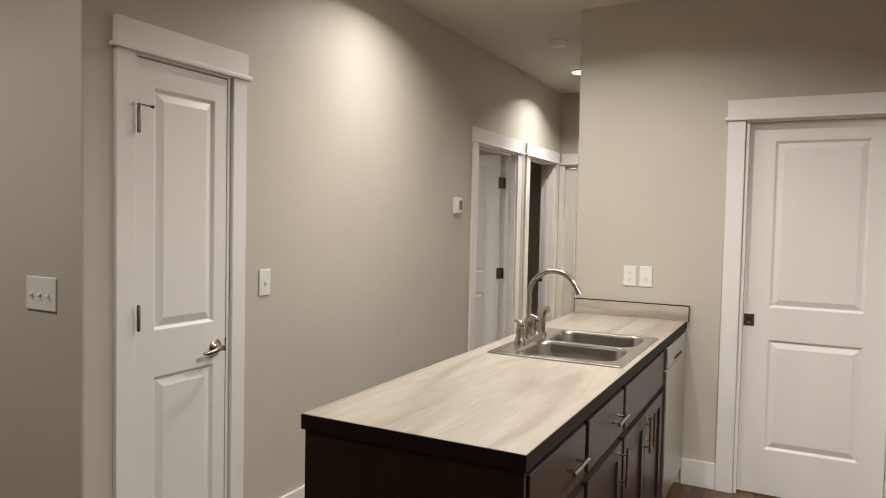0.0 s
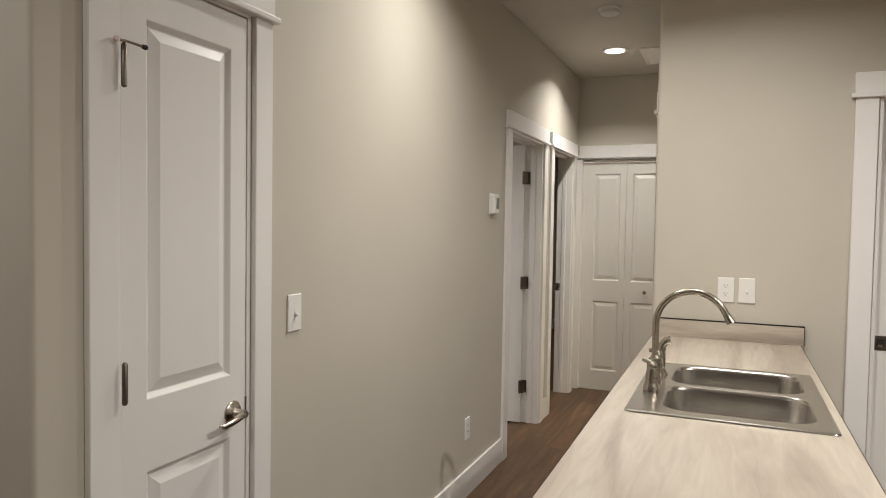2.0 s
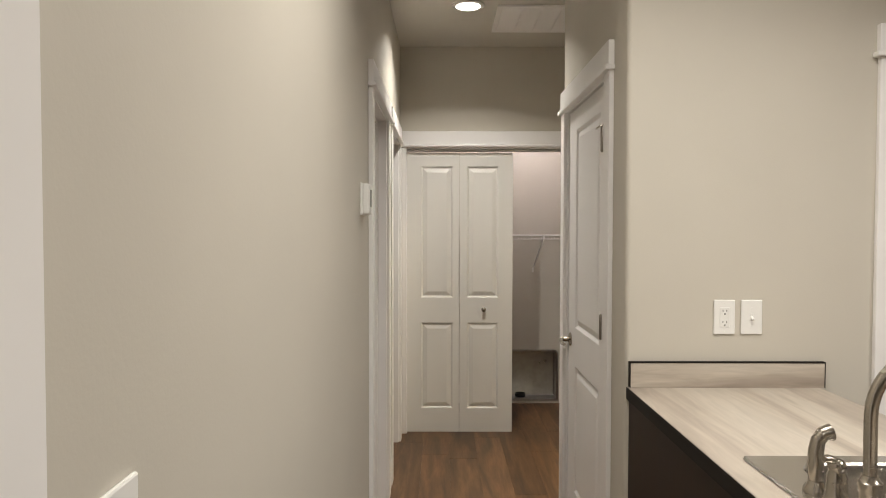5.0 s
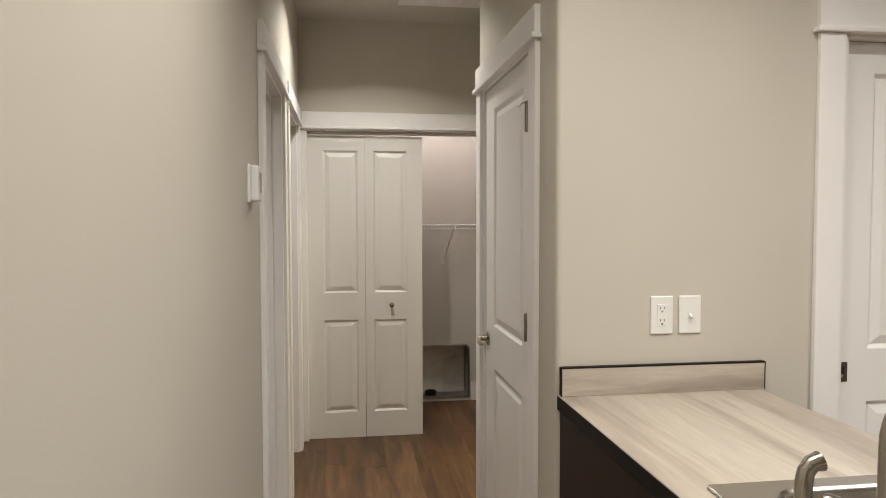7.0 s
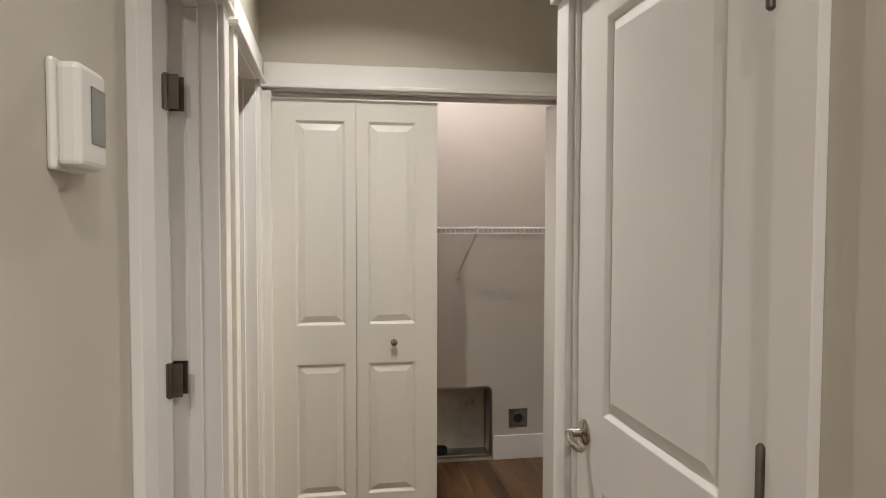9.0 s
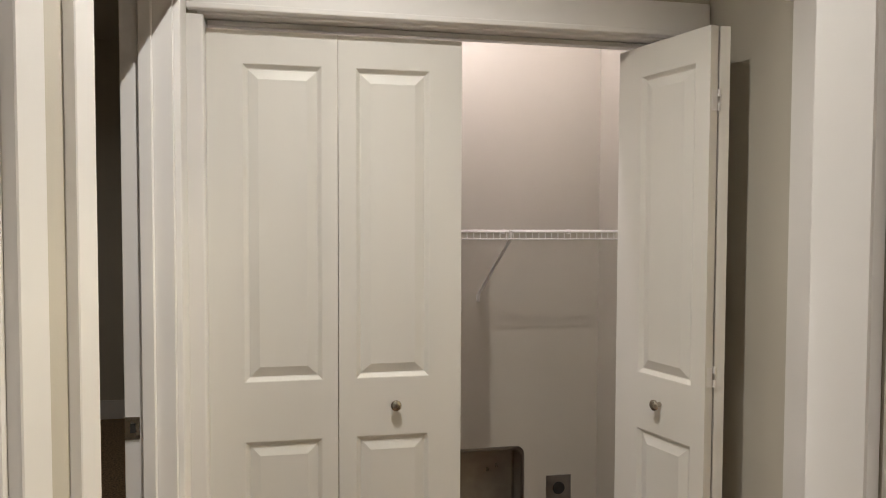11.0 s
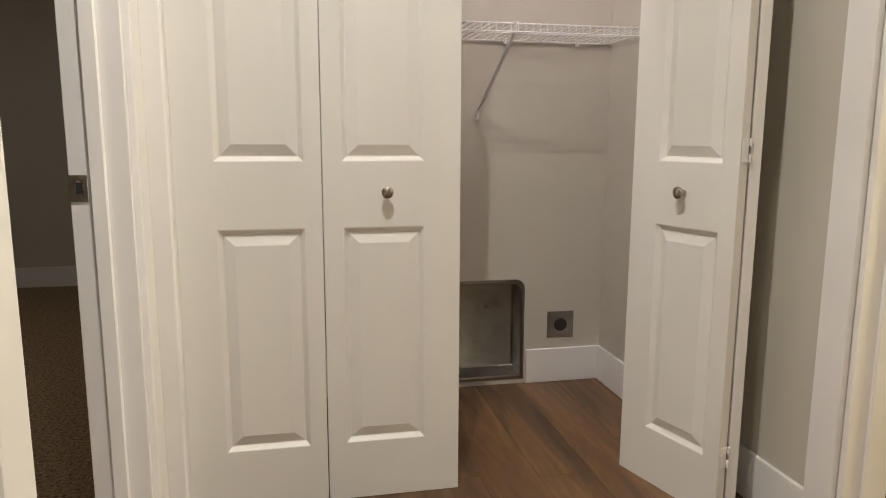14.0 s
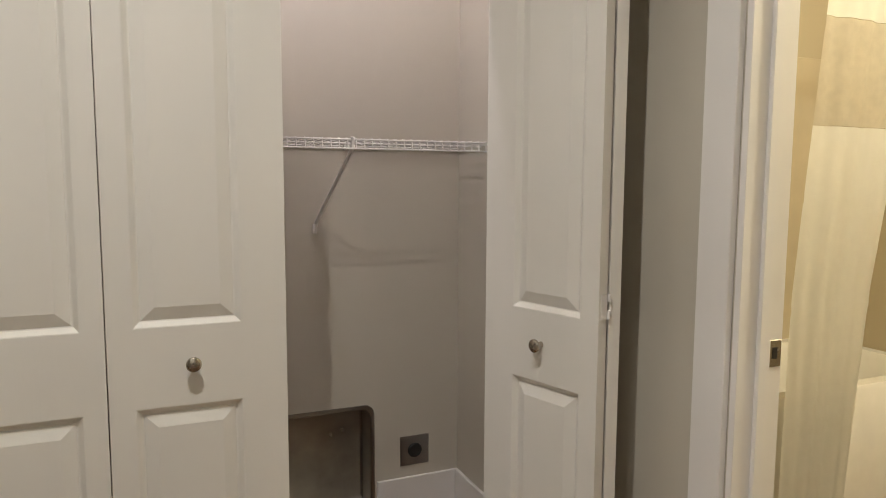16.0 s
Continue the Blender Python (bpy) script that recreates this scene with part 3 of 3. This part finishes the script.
def cabinet(name, y0, y1, label, drawers, doors):
    t = thing(name, pose(-0.86, (y0 + y1) / 2, 0), label, "cabinet", "kitchen base cabinets")
    bm = bmesh.new()
    open_top = "sink" in name
    if open_top:
        bx(bm, -1.170, -1.147, y0, y1, 0.1, CZ - 0.043)
        bx(bm, -1.147, FX, y0, y0 + 0.018, 0.1, CZ - 0.043)
        bx(bm, -1.147, FX, y1 - 0.018, y1, 0.1, CZ - 0.043)
        bx(bm, FX - 0.018, FX, y0 + 0.018, y1 - 0.018, 0.1, CZ - 0.043)
        bx(bm, -1.147, FX - 0.018, y0 + 0.018, y1 - 0.018, 0.1, 0.118)
    else:
        bx(bm, -1.170, FX, y0, y1, 0.1, CZ - 0.043)
    at_world(part("body", bm, CAB, t), t)
    at_world(part("toe_kick", box(-1.16, FX - 0.07, y0 + 0.001, y1 - 0.001, 0.002, 0.1), EDGE, t), t)
    for a, b, z0, z1, px in drawers:
        f = front(t, "drawer_front", a, b, z0, z1, False)
        if px:
            pull(f, px, (z0 + z1) / 2, False)
    for a, b, px in doors:
        f = front(t, "door", a, b, 0.125, 0.672, True)
        pull(f, px, 0.585, True)
    return t


cabinet("base_cabinet", 1.505, 2.030, "dark espresso base cabinet with a drawer and door", [(1.530, 2.012, 0.702, 0.862, 1.87)], [(1.530, 2.012, 1.965)])
cabinet("base_cabinet", 2.031, 2.535, "dark espresso base cabinet, drawer over one door", [(2.052, 2.518, 0.702, 0.862, 2.40)], [(2.052, 2.518, 2.63 - 0.15)])
cabinet("sink_base_cabinet", 2.536, 3.385, "dark espresso sink cabinet with blank front and two doors", [(2.556, 3.366, 0.702, 0.862, None)], [(2.556, 2.958, 2.915), (2.964, 3.366, 3.008)])
solid("end_panel", box(-1.181, FX + 0.019, 1.486, 1.504, 0.002, CZ - 0.043, bevel=0.001), PANEL, "dark espresso end panel of the peninsula", "cabinet panel", kind="object")
solid("back_panel", box(-1.181, -1.1705, 1.5045, KY - 0.002, 0.002, CZ - 0.043, bevel=0.001), PANEL, "dark espresso back panel of the peninsula facing the hall", "cabinet panel", kind="object")
dish = thing("dishwasher", pose(-0.86, 3.7, 0), "stainless steel dishwasher under the counter end", "dishwasher")
at_world(part("body", box(-1.15, FX - 0.002, 3.395, 4.035, 0.09, CZ - 0.05), EDGE, dish), dish)
at_world(part("door", box(FX - 0.001, FX + 0.030, 3.405, 4.025, 0.11, 0.765, bevel=0.006, seg=2), SILVER, dish, "brushed stainless door"), dish)
at_world(part("control_panel", box(FX - 0.001, FX + 0.032, 3.405, 4.025, 0.770, 0.875, bevel=0.006, seg=2), SILVER, dish, "stainless control strip"), dish)
at_world(part("pocket_handle", box(FX + 0.0325, FX + 0.034, 3.60, 3.83, 0.785, 0.800, bevel=0.0005), EDGE, dish, "dark recessed handle"), dish)
at_world(part("toe_kick", box(-1.1, FX - 0.06, 3.40, 4.03, 0.002, 0.09), EDGE, dish), dish)

# sink: deck with two bowls
sink = thing("kitchen_sink", pose(-0.84, 2.95, CZ), "stainless steel double-bowl drop-in sink", "sink")


def rounded(x0, x1, y0, y1, r, z, n=6):
    out = []
    for cx, cy, a in ((x1 - r, y1 - r, 0), (x0 + r, y1 - r, 90), (x0 + r, y0 + r, 180), (x1 - r, y0 + r, 270)):
        out += [Vector((cx + r * math.cos(radians(a + 90 * i / n)), cy + r * math.sin(radians(a + 90 * i / n)), z)) for i in range(n + 1)]
    return out


def bridge(bm, a, b):
    for i in range(len(a)):
        bm.faces.new((a[i], a[(i + 1) % len(a)], b[(i + 1) % len(b)], b[i]))


BX0, BX1 = -1.022, -0.607
YM = 2.956
bowls = ((BX0, BX1, 2.615, 2.940), (BX0, BX1, 2.972, 3.285))
bm = bmesh.new()
for (x0, x1, y0, y1), (oy0, oy1) in zip(bowls, ((SY0, YM), (YM, SY1))):
    outer = [bm.verts.new(v) for v in rounded(SX0, SX1, oy0, oy1, 0.0005, CZ + 0.006)]
    inner = [bm.verts.new(v) for v in rounded(x0, x1, y0, y1, 0.075, CZ + 0.006)]
    bridge(bm, outer, inner)
rim = [[bm.verts.new(v) for v in rounded(SX0 - e, SX1 + e, SY0 - e, SY1 + e, 0.02 if e else 0.0005, CZ + z)] for e, z in ((0.0, 0.006), (0.004, 0.0045), (0.006, 0.0012))]
bridge(bm, rim[0], rim[1]), bridge(bm, rim[1], rim[2])
at_world(part("deck", bm, STEEL, sink, smooth=True), sink)
for x0, x1, y0, y1 in bowls:
    bm = bmesh.new()
    loops = []
    for e, r, z in ((0.0, 0.075, 0.006), (0.004, 0.072, 0.002), (0.007, 0.07, -0.006), (0.014, 0.066, -0.12), (0.022, 0.06, -0.150), (0.045, 0.045, -0.168), (0.07, 0.03, -0.172)):
        loops.append([bm.verts.new(v) for v in rounded(x0 + e, x1 - e, y0 + e, y1 - e, r, CZ + z)])
    for a, b in zip(loops, loops[1:]):
        bridge(bm, a, b)
    bm.faces.new(loops[-1])
    bowl = at_world(part("bowl", bm, STEEL, sink, "deep rounded stainless bowl", True), sink)
    part("drain", lathe(bmesh.new(), ((0.043, 0), (0.043, 0.003), (0.036, 0.004), (0.03, 0.001), (0.008, 0.0015)), pose((x0 + x1) / 2, (y0 + y1) / 2, CZ - 0.1715), 24), NICKEL, bowl, "round drain strainer", True)

# faucet
DZ = CZ + 0.0062
fx, fy = -1.066, 2.925
fau = thing("kitchen_faucet", pose(fx, fy, DZ), "brushed nickel gooseneck faucet with two levers and sprayer", "faucet")
bm = bmesh.new()
loops = [[bm.verts.new(v) for v in rounded(-0.026 + e, 0.026 - e, -0.125 + e, 0.125 - e, 0.025 - e, z)] for e, z in ((0, 0), (0, 0.010), (0.004, 0.016))]
bridge(bm, loops[0], loops[1]), bridge(bm, loops[1], loops[2]), bm.faces.new(loops[2])
part("base_plate", bm, NICKEL, fau, smooth=True)
bm = lathe(bmesh.new(), ((0.025, 0.012), (0.024, 0.018), (0.019, 0.028), (0.017, 0.055), (0.0185, 0.075), (0.0205, 0.082), (0.0205, 0.088), (0.016, 0.092), (0.0135, 0.1)), n=24)
part("spout_base", bm, NICKEL, fau, smooth=True)
R = 0.112
pts = [(0, 0, 0.09), (0, 0, 0.15), (0, 0, 0.205)] + [(R - R * math.cos(radians(a)), 0, 0.205 + R * math.sin(radians(a))) for a in range(10, 160, 9)]
e = Vector(pts[-1]) - Vector(pts[-2])
e.normalize()
pts += [tuple(Vector(pts[-1]) + e * 0.014)]
sp = part("spout", tube(bmesh.new(), pts, 0.0112, 16), NICKEL, fau, "tall curved spout", True)
tip = Vector(pts[-1])
part("aerator", tube(bmesh.new(), [tip - e * 0.004, tip + e * 0.006, tip + e * 0.014, tip + e * 0.022], [0.012, 0.0125, 0.0140, 0.0150], 16), NICKEL, sp, smooth=True)
for s in (-1, 1):
    y = s * 0.1
    h = part("handle", lathe(bmesh.new(), ((0.026, 0.012), (0.0250, 0.017), (0.0205, 0.024), (0.0190, 0.045), (0.0180, 0.062), (0.0150, 0.070), (0.0145, 0.073), (0.0165, 0.078), (0.0160, 0.086), (0.0115, 0.094), (0.005, 0.097)), pose(0, y, 0), 20), NICKEL, fau, "nickel lever valve", True)
    part("lever", tube(bmesh.new(), [(0.002, y, 0.086), (-0.010, y - 0.003 * s, 0.093), (-0.022, y - 0.006 * s, 0.097), (-0.030, y - 0.008 * s, 0.097)], [0.0095, 0.0088, 0.0080, 0.0060], 12), NICKEL, h, smooth=True)
spr = thing("sink_sprayer", pose(fx + 0.004, fy + 0.180, DZ), "brushed nickel side sprayer on the sink deck", "sprayer")
part("collar", lathe(bmesh.new(), ((0.024, 0), (0.023, 0.008), (0.016, 0.018), (0.014, 0.024)), n=20), NICKEL, spr, smooth=True)
part("wand", tube(bmesh.new(), [(0, 0, 0.02), (0, 0, 0.05), (0, 0, 0.085), (0.004, 0, 0.105), (0.014, 0, 0.118), (0.03, 0, 0.122)], [0.0125, 0.0158, 0.0148, 0.0140, 0.0148, 0.0172], 16), NICKEL, spr, smooth=True)

# ---- electrical plates ----


def plate(name, m, label, gangs, kinds):
    """Local: x across, y out of the wall is -y, centred at the origin."""
    t = thing(name, m, label, "wall plate" if "outlet" not in name else "outlet")
    w, h = 0.072 + 0.046 * (gangs - 1), 0.117
    part("plate", box(-w / 2, w / 2, -0.0065, 0, -h / 2, h / 2, bevel=0.003, seg=2), PLASTIC, t)
    for i, k in enumerate(kinds):
        x = (i - (gangs - 1) / 2) * 0.046
        if k == "switch":
            tg = part("toggle", box(x - 0.0055, x + 0.0055, -0.008, -0.006, -0.012, 0.012, bevel=0.0005), PLASTIC, t)
            part("lever", tube(bmesh.new(), [(x, -0.006, 0.0), (x, -0.019, -0.008 + 0.014 * (k == "up"))], [0.005, 0.004], 8), PLASTIC, tg)
            zs = (-0.030, 0.030)
        elif k == "outlet":
            o = part("receptacle", box(x - 0.0165, x + 0.0165, -0.0085, -0.006, -0.0335, 0.0335, bevel=0.001), PLASTIC, t)
            for z in (-0.019, 0.019):
                for dx, hh in ((-0.0063, 0.0075), (0.0063, 0.006)):
                    part("slot", box(x + dx - 0.0011, x + dx + 0.0011, -0.0091, -0.0084, z - hh / 2 + 0.003, z + hh / 2 + 0.003), DARKHOLE, o)
                part("slot", box(x - 0.0024, x + 0.0024, -0.0091, -0.0084, z - 0.010, z - 0.0055), DARKHOLE, o)
            zs = (-0.048, 0.048)
        else:
            zs = ()
        for z in zs:
            part("screw", lathe(bmesh.new(), ((0.0028, 0), (0.0022, 0.001)), pose(x, -0.0063, z, 90, 0, 0), 10), PLASTIC, t)
    return t


plate("wall_outlet", pose(-0.861, KY, 1.165), "white duplex outlet on the wall above the backsplash", 1, ["outlet"])
plate("light_switch", pose(-0.769, KY, 1.165), "white single toggle switch above the backsplash", 1, ["switch"])
plate("light_switch", on_left(2.357) @ pose(0, 0, 1.171), "white single toggle switch beside the closet door", 1, ["switch"])
plate("light_switch", pose(-2.328, 1.476, 1.180), "white triple toggle switch plate on the corner wall", 3, ["switch"] * 3)
plate("wall_outlet", on_left(3.935) @ pose(0, 0, 0.367), "white low wall outlet above the baseboard", 1, ["outlet"])

# thermostat
th = thing("thermostat", on_left(4.276) @ pose(0, 0, 1.572), "white wall thermostat with a small grey display", "thermostat")
part("back_plate", box(-0.047, 0.047, -0.009, 0, -0.061, 0.058, bevel=0.004, seg=2), PLASTIC, th)
part("body", box(-0.043, 0.043, -0.034, -0.008, -0.058, 0.055, bevel=0.008, seg=3), PLASTIC, th)
part("display", box(-0.012, 0.036, -0.0350, -0.0335, -0.030, 0.034, bevel=0.0008), SCREEN, th, "grey display window")

# ---- ceiling things ----


def can(x, y):
    t = thing("recessed_or_fill_light", pose(x, y, H), "round white recessed ceiling light, switched on; bedroom ones added as fill", "ceiling light", "recessed ceiling lights")
    bm = bmesh.new()
    lathe_r = ((0.095, 0.0), (0.095, -0.004), (0.090, -0.007), (0.072, -0.008))
    lathe(bm, lathe_r, n=32)
    part("trim_ring", bm, TRIM, t, smooth=True)
    part("lens", lathe(bmesh.new(), ((0.070, -0.0085), (0.066, -0.0105)), n=28), glow, t, "glowing round lens")


# the two added bedroom fills get a fixture as well
for cx, cy, *_ in CANS_AND_FILLS:
    can(cx, cy)
sm = thing("smoke_detector", pose(-1.545, 4.70, H), "round white ceiling smoke detector", "smoke detector")
part("base", lathe(bmesh.new(), ((0.068, 0), (0.068, -0.010), (0.060, -0.014)), n=28), PLASTIC, sm, smooth=True)
part("cover", lathe(bmesh.new(), ((0.056, -0.014), (0.056, -0.030), (0.046, -0.038), (0.015, -0.040)), n=28), PLASTIC, sm, smooth=True)
vent = thing("return_grille", pose(-1.24, 5.945, H), "white slatted return-air grille in the ceiling", "ceiling vent")
vx, vy = 0.26, 0.26
part("backing", box(-vx + 0.02, vx - 0.02, -vy + 0.02, vy - 0.02, -0.004, 0), GRILLE, vent)
for a in ((-vx, vx, -vy, -vy + 0.03), (-vx, vx, vy - 0.03, vy), (-vx, -vx + 0.03, -vy + 0.03, vy - 0.03), (vx - 0.03, vx, -vy + 0.03, vy - 0.03)):
    part("frame", box(*a, -0.012, -0.0005, bevel=0.002), TRIM, vent)
for i in range(1, 4):
    x = -vx + 0.03 + i * (2 * vx - 0.06) / 4
    part("mullion", box(x - 0.006, x + 0.006, -vy + 0.03, vy - 0.03, -0.011, -0.004), TRIM, vent)
slat = bmesh.new()
bx(slat, -vx + 0.03, vx - 0.03, -0.008, 0.008, -0.0008, 0.0008)
slat_me = mesh_of("slat", slat, TRIM)
for i in range(30):
    s = new("slat", slat_me)
    s.parent = vent
    s.matrix_basis = pose(0, -vy + 0.037 + i * (2 * vy - 0.074) / 29, -0.0075, -24, 0, 0)

# ---- laundry closet ----
bulb = thing("closet_light", pose(-1.22, 6.82, H), "small white closet ceiling light", "ceiling light")
part("holder", lathe(bmesh.new(), ((0.055, 0), (0.055, -0.012), (0.03, -0.03), (0.024, -0.045)), n=20), PLASTIC, bulb, smooth=True)
SZ = 1.412
shelf = thing("wire_shelf", pose(-1.3, 7.45, SZ), "white ventilated wire closet shelf on slanted braces", "shelf")
sx0, sx1, sd = -2.10 + 1.3, BX - 0.006 + 1.3, 0.40
wire_me = mesh_of("wire", tube(bmesh.new(), [(0, -0.006, 0), (0, -sd, 0), (0, -sd - 0.002, -0.028)], 0.0023, 6), WIRE)
n = int((sx1 - sx0) / 0.0254)
for i in range(n + 1):
    wob = new("wire", wire_me)
    wob.parent = shelf
    wob.location = (sx0 + 0.006 + i * (sx1 - sx0 - 0.012) / n, 0, 0)
for y, z in ((-0.006, -0.004), (-0.20, -0.004), (-sd, -0.003), (-sd - 0.003, -0.030)):
    part("rail_wire", tube(bmesh.new(), [(sx0, y, z), (sx1, y, z)], 0.003, 8), WIRE, shelf)
for x in (-0.38, 0.24):
    br = part("brace", tube(bmesh.new(), [(x + 0.028, -sd - 0.002, 0.004), (x + 0.028, -sd + 0.006, -0.030), (x + 0.003, -0.014, -0.272), (x, -0.009, -0.300)], 0.0066, 8), WIRE, shelf, "slanted wire brace")
    part("brace_foot", box(x - 0.008, x + 0.008, -0.009, -0.0005, -0.312, -0.278, bevel=0.002), WIRE, br)
for x in (0.05, 0.35, 0.65):
    part("wall_clip", box(x - 0.006, x + 0.006, -0.014, -0.0005, -0.018, 0.004, bevel=0.002), WIRE, shelf)

# recessed dryer box: a folded metal tray set against the wall
dbx = thing("dryer_vent_box", pose(-1.135, 7.45, 0), "galvanised recessed dryer vent box at floor level", "vent box")
bw, bh, z0 = 0.292, 0.452, 0.020
bm = bmesh.new()


def arch(inset, y, r, zlow):
    out = [Vector((-bw + inset, y, zlow)), Vector((bw - inset, y, zlow))]
    for k in range(7):
        a = radians(90 * k / 6)
        out.append(Vector((bw - inset - r + r * math.cos(a), y, bh - inset - r + r * math.sin(a))))
    for k in range(7):
        a = radians(90 + 90 * k / 6)
        out.append(Vector((-bw + inset + r - r * abs(math.cos(a)), y, bh - inset - r + r * math.sin(a))))
    return out


seq = [arch(0.0, -0.0005, 0.04, z0), arch(0.001, -0.004, 0.04, z0 + 0.001), arch(0.012, -0.005, 0.036, z0 + 0.012), arch(0.017, -0.001, 0.034, z0 + 0.018), arch(0.022, 0.088, 0.03, z0 + 0.030), arch(0.030, 0.096, 0.026, z0 + 0.040)]
loops = [[bm.verts.new(v) for v in s] for s in seq]
for a, b in zip(loops, loops[1:]):
    bridge(bm, a, b)
bm.faces.new(loops[-1])
part("tray", bm, GALV, dbx, smooth=True)
part("duct_collar", lathe(bmesh.new(), ((0.044, 0), (0.044, 0.028), (0.039, 0.028), (0.039, 0.006)), pose(-0.02, 0.046, 0.048), 24), RUBBER, dbx, "dark round duct opening", True)
dry = thing("dryer_outlet", pose(-0.682, 7.45, 0.250), "square grey steel plate with round black dryer receptacle", "outlet")
part("plate", box(-0.059, 0.059, -0.003, 0, -0.058, 0.058, bevel=0.001), GALV, dry)
part("receptacle", lathe(bmesh.new(), ((0.028, 0), (0.028, 0.004), (0.024, 0.008), (0.01, 0.0085)), pose(0, -0.003, 0, 90, 0, 0), 24), RUBBER, dry, "round black receptacle", True)

# ---- bathroom ----
tub = thing("bathtub", pose(0.55, 7.1, 0), "white acrylic alcove bathtub behind the curtain", "bathtub")
tx0, tx1, ty0, ty1 = BX + T + 0.002 - 0.55, 1.498 - 0.55, 6.76 - 7.1, 7.448 - 7.1
bm = bmesh.new()
loops = [[bm.verts.new(v) for v in rounded(tx0 + e, tx1 - e, ty0 + e, ty1 - e, r, z)] for e, r, z in ((0, 0.012, 0.003), (0, 0.012, 0.50), (0.008, 0.02, 0.515), (0.06, 0.12, 0.515), (0.075, 0.12, 0.49), (0.12, 0.14, 0.15), (0.2, 0.12, 0.12))]
for a, b in zip(loops, loops[1:]):
    bridge(bm, a, b)
bm.faces.new(loops[-1])
part("tub_shell", bm, TUBM, tub, smooth=True)
solid("tub_surround", box(BX + T + 0.001, 1.499, 7.436, 7.449, 0.5155, 1.88, bevel=0.003), SURR, "tan acrylic tub surround panel", "wall panel")
rod = thing("curtain_rod", pose(0.55, 6.70, 1.99), "dark metal shower curtain rod", "curtain rod")
part("rod", tube(bmesh.new(), [(BX + T - 0.55, 0, 0), (0.95, 0, 0)], 0.0125, 14), NICKEL, rod, smooth=True)
cur = thing("shower_curtain", pose(0.0, 6.70, 0), "cream hookless shower curtain with a sheer top band", "curtain")


def cloth(z0, z1, material, name, nz):
    bm, nx = bmesh.new(), 90
    grid = []
    for j in range(nz + 1):
        z = z0 + (z1 - z0) * j / nz
        row = []
        for i in range(nx + 1):
            u = i / nx
            left = 0.375 + 0.105 * max(0, z) / 1.93
            x = left + u * (0.325 + 0.085 * z)
            crease = 0.0011 * math.exp(-(((z * 5.2 + 0.1) % 1.0 - 0.5) / 0.05) ** 2)
            amp = 0.006
            y = amp * math.sin(u * 13 + 0.6 * math.sin(z * 1.4)) + 0.004 * math.sin(u * 31 + z * 2) - 2.2 * crease + 0.05 * (0.5 - abs(z - 0.9) / 2)
            row.append(bm.verts.new((x, y - 0.02, z)))
        grid.append(row)
    for a, b in zip(grid, grid[1:]):
        for i in range(nx):
            bm.faces.new((a[i], a[i + 1], b[i + 1], b[i]))
    geom = bmesh.ops.solidify(bm, geom=bm.faces[:], thickness=0.0015)
    part(name, bm, material, cur, smooth=True)


cloth(0.12, 1.478, FABRIC, "lower_cloth", 60)
cloth(1.480, 1.836, SHEER, "sheer_band", 14)
cloth(1.838, 1.955, FABRIC, "header_band", 6)
for i in range(4):
    x = 0.56 + i * 0.105
    bm = bmesh.new()
    pts = [(x + 0.0, 0.024 * math.cos(a), 1.975 + 0.03 * math.sin(a)) for a in [2 * math.pi * k / 14 for k in range(15)]]
    tube(bm, pts, 0.0035, 6)
    part("ring", bm, BRONZE, cur, "dark metal curtain ring", True)

# ---- floor planks ----
PW, PL = 0.178, 1.22
bm = box(0.0002, PW - 0.0002, 0.0002, PL - 0.0002, -0.0035, 0.0, bevel=0.0007)
plank_me = mesh_of("plank", bm, PLANK)
rng = random.Random(5)
bm = bmesh.new()
for i in range(-15, 27):
    x = -2.30 + i * PW
    start = 0.30 - rng.random() * PL
    for k in range(-4, 7):
        y0 = start + k * PL
        if y0 + PL < -3.6 or y0 > 7.45 or (i < 0 and y0 + PL > 5.5) or (i > 21 and y0 > 4.05):
            continue
        if 0 <= i < 18 and k >= 0:
            p = new("plank", plank_me)
            p.parent = floor
            p.location = (x, y0, 0)
        else:
            bx(bm, x + 0.0003, x + PW - 0.0003, y0 + 0.0003, y0 + PL - 0.0003, -0.0035, 0.0)
rest = part("planks_far", bm, PLANK, floor)
tagged(rest, kind="stuff")
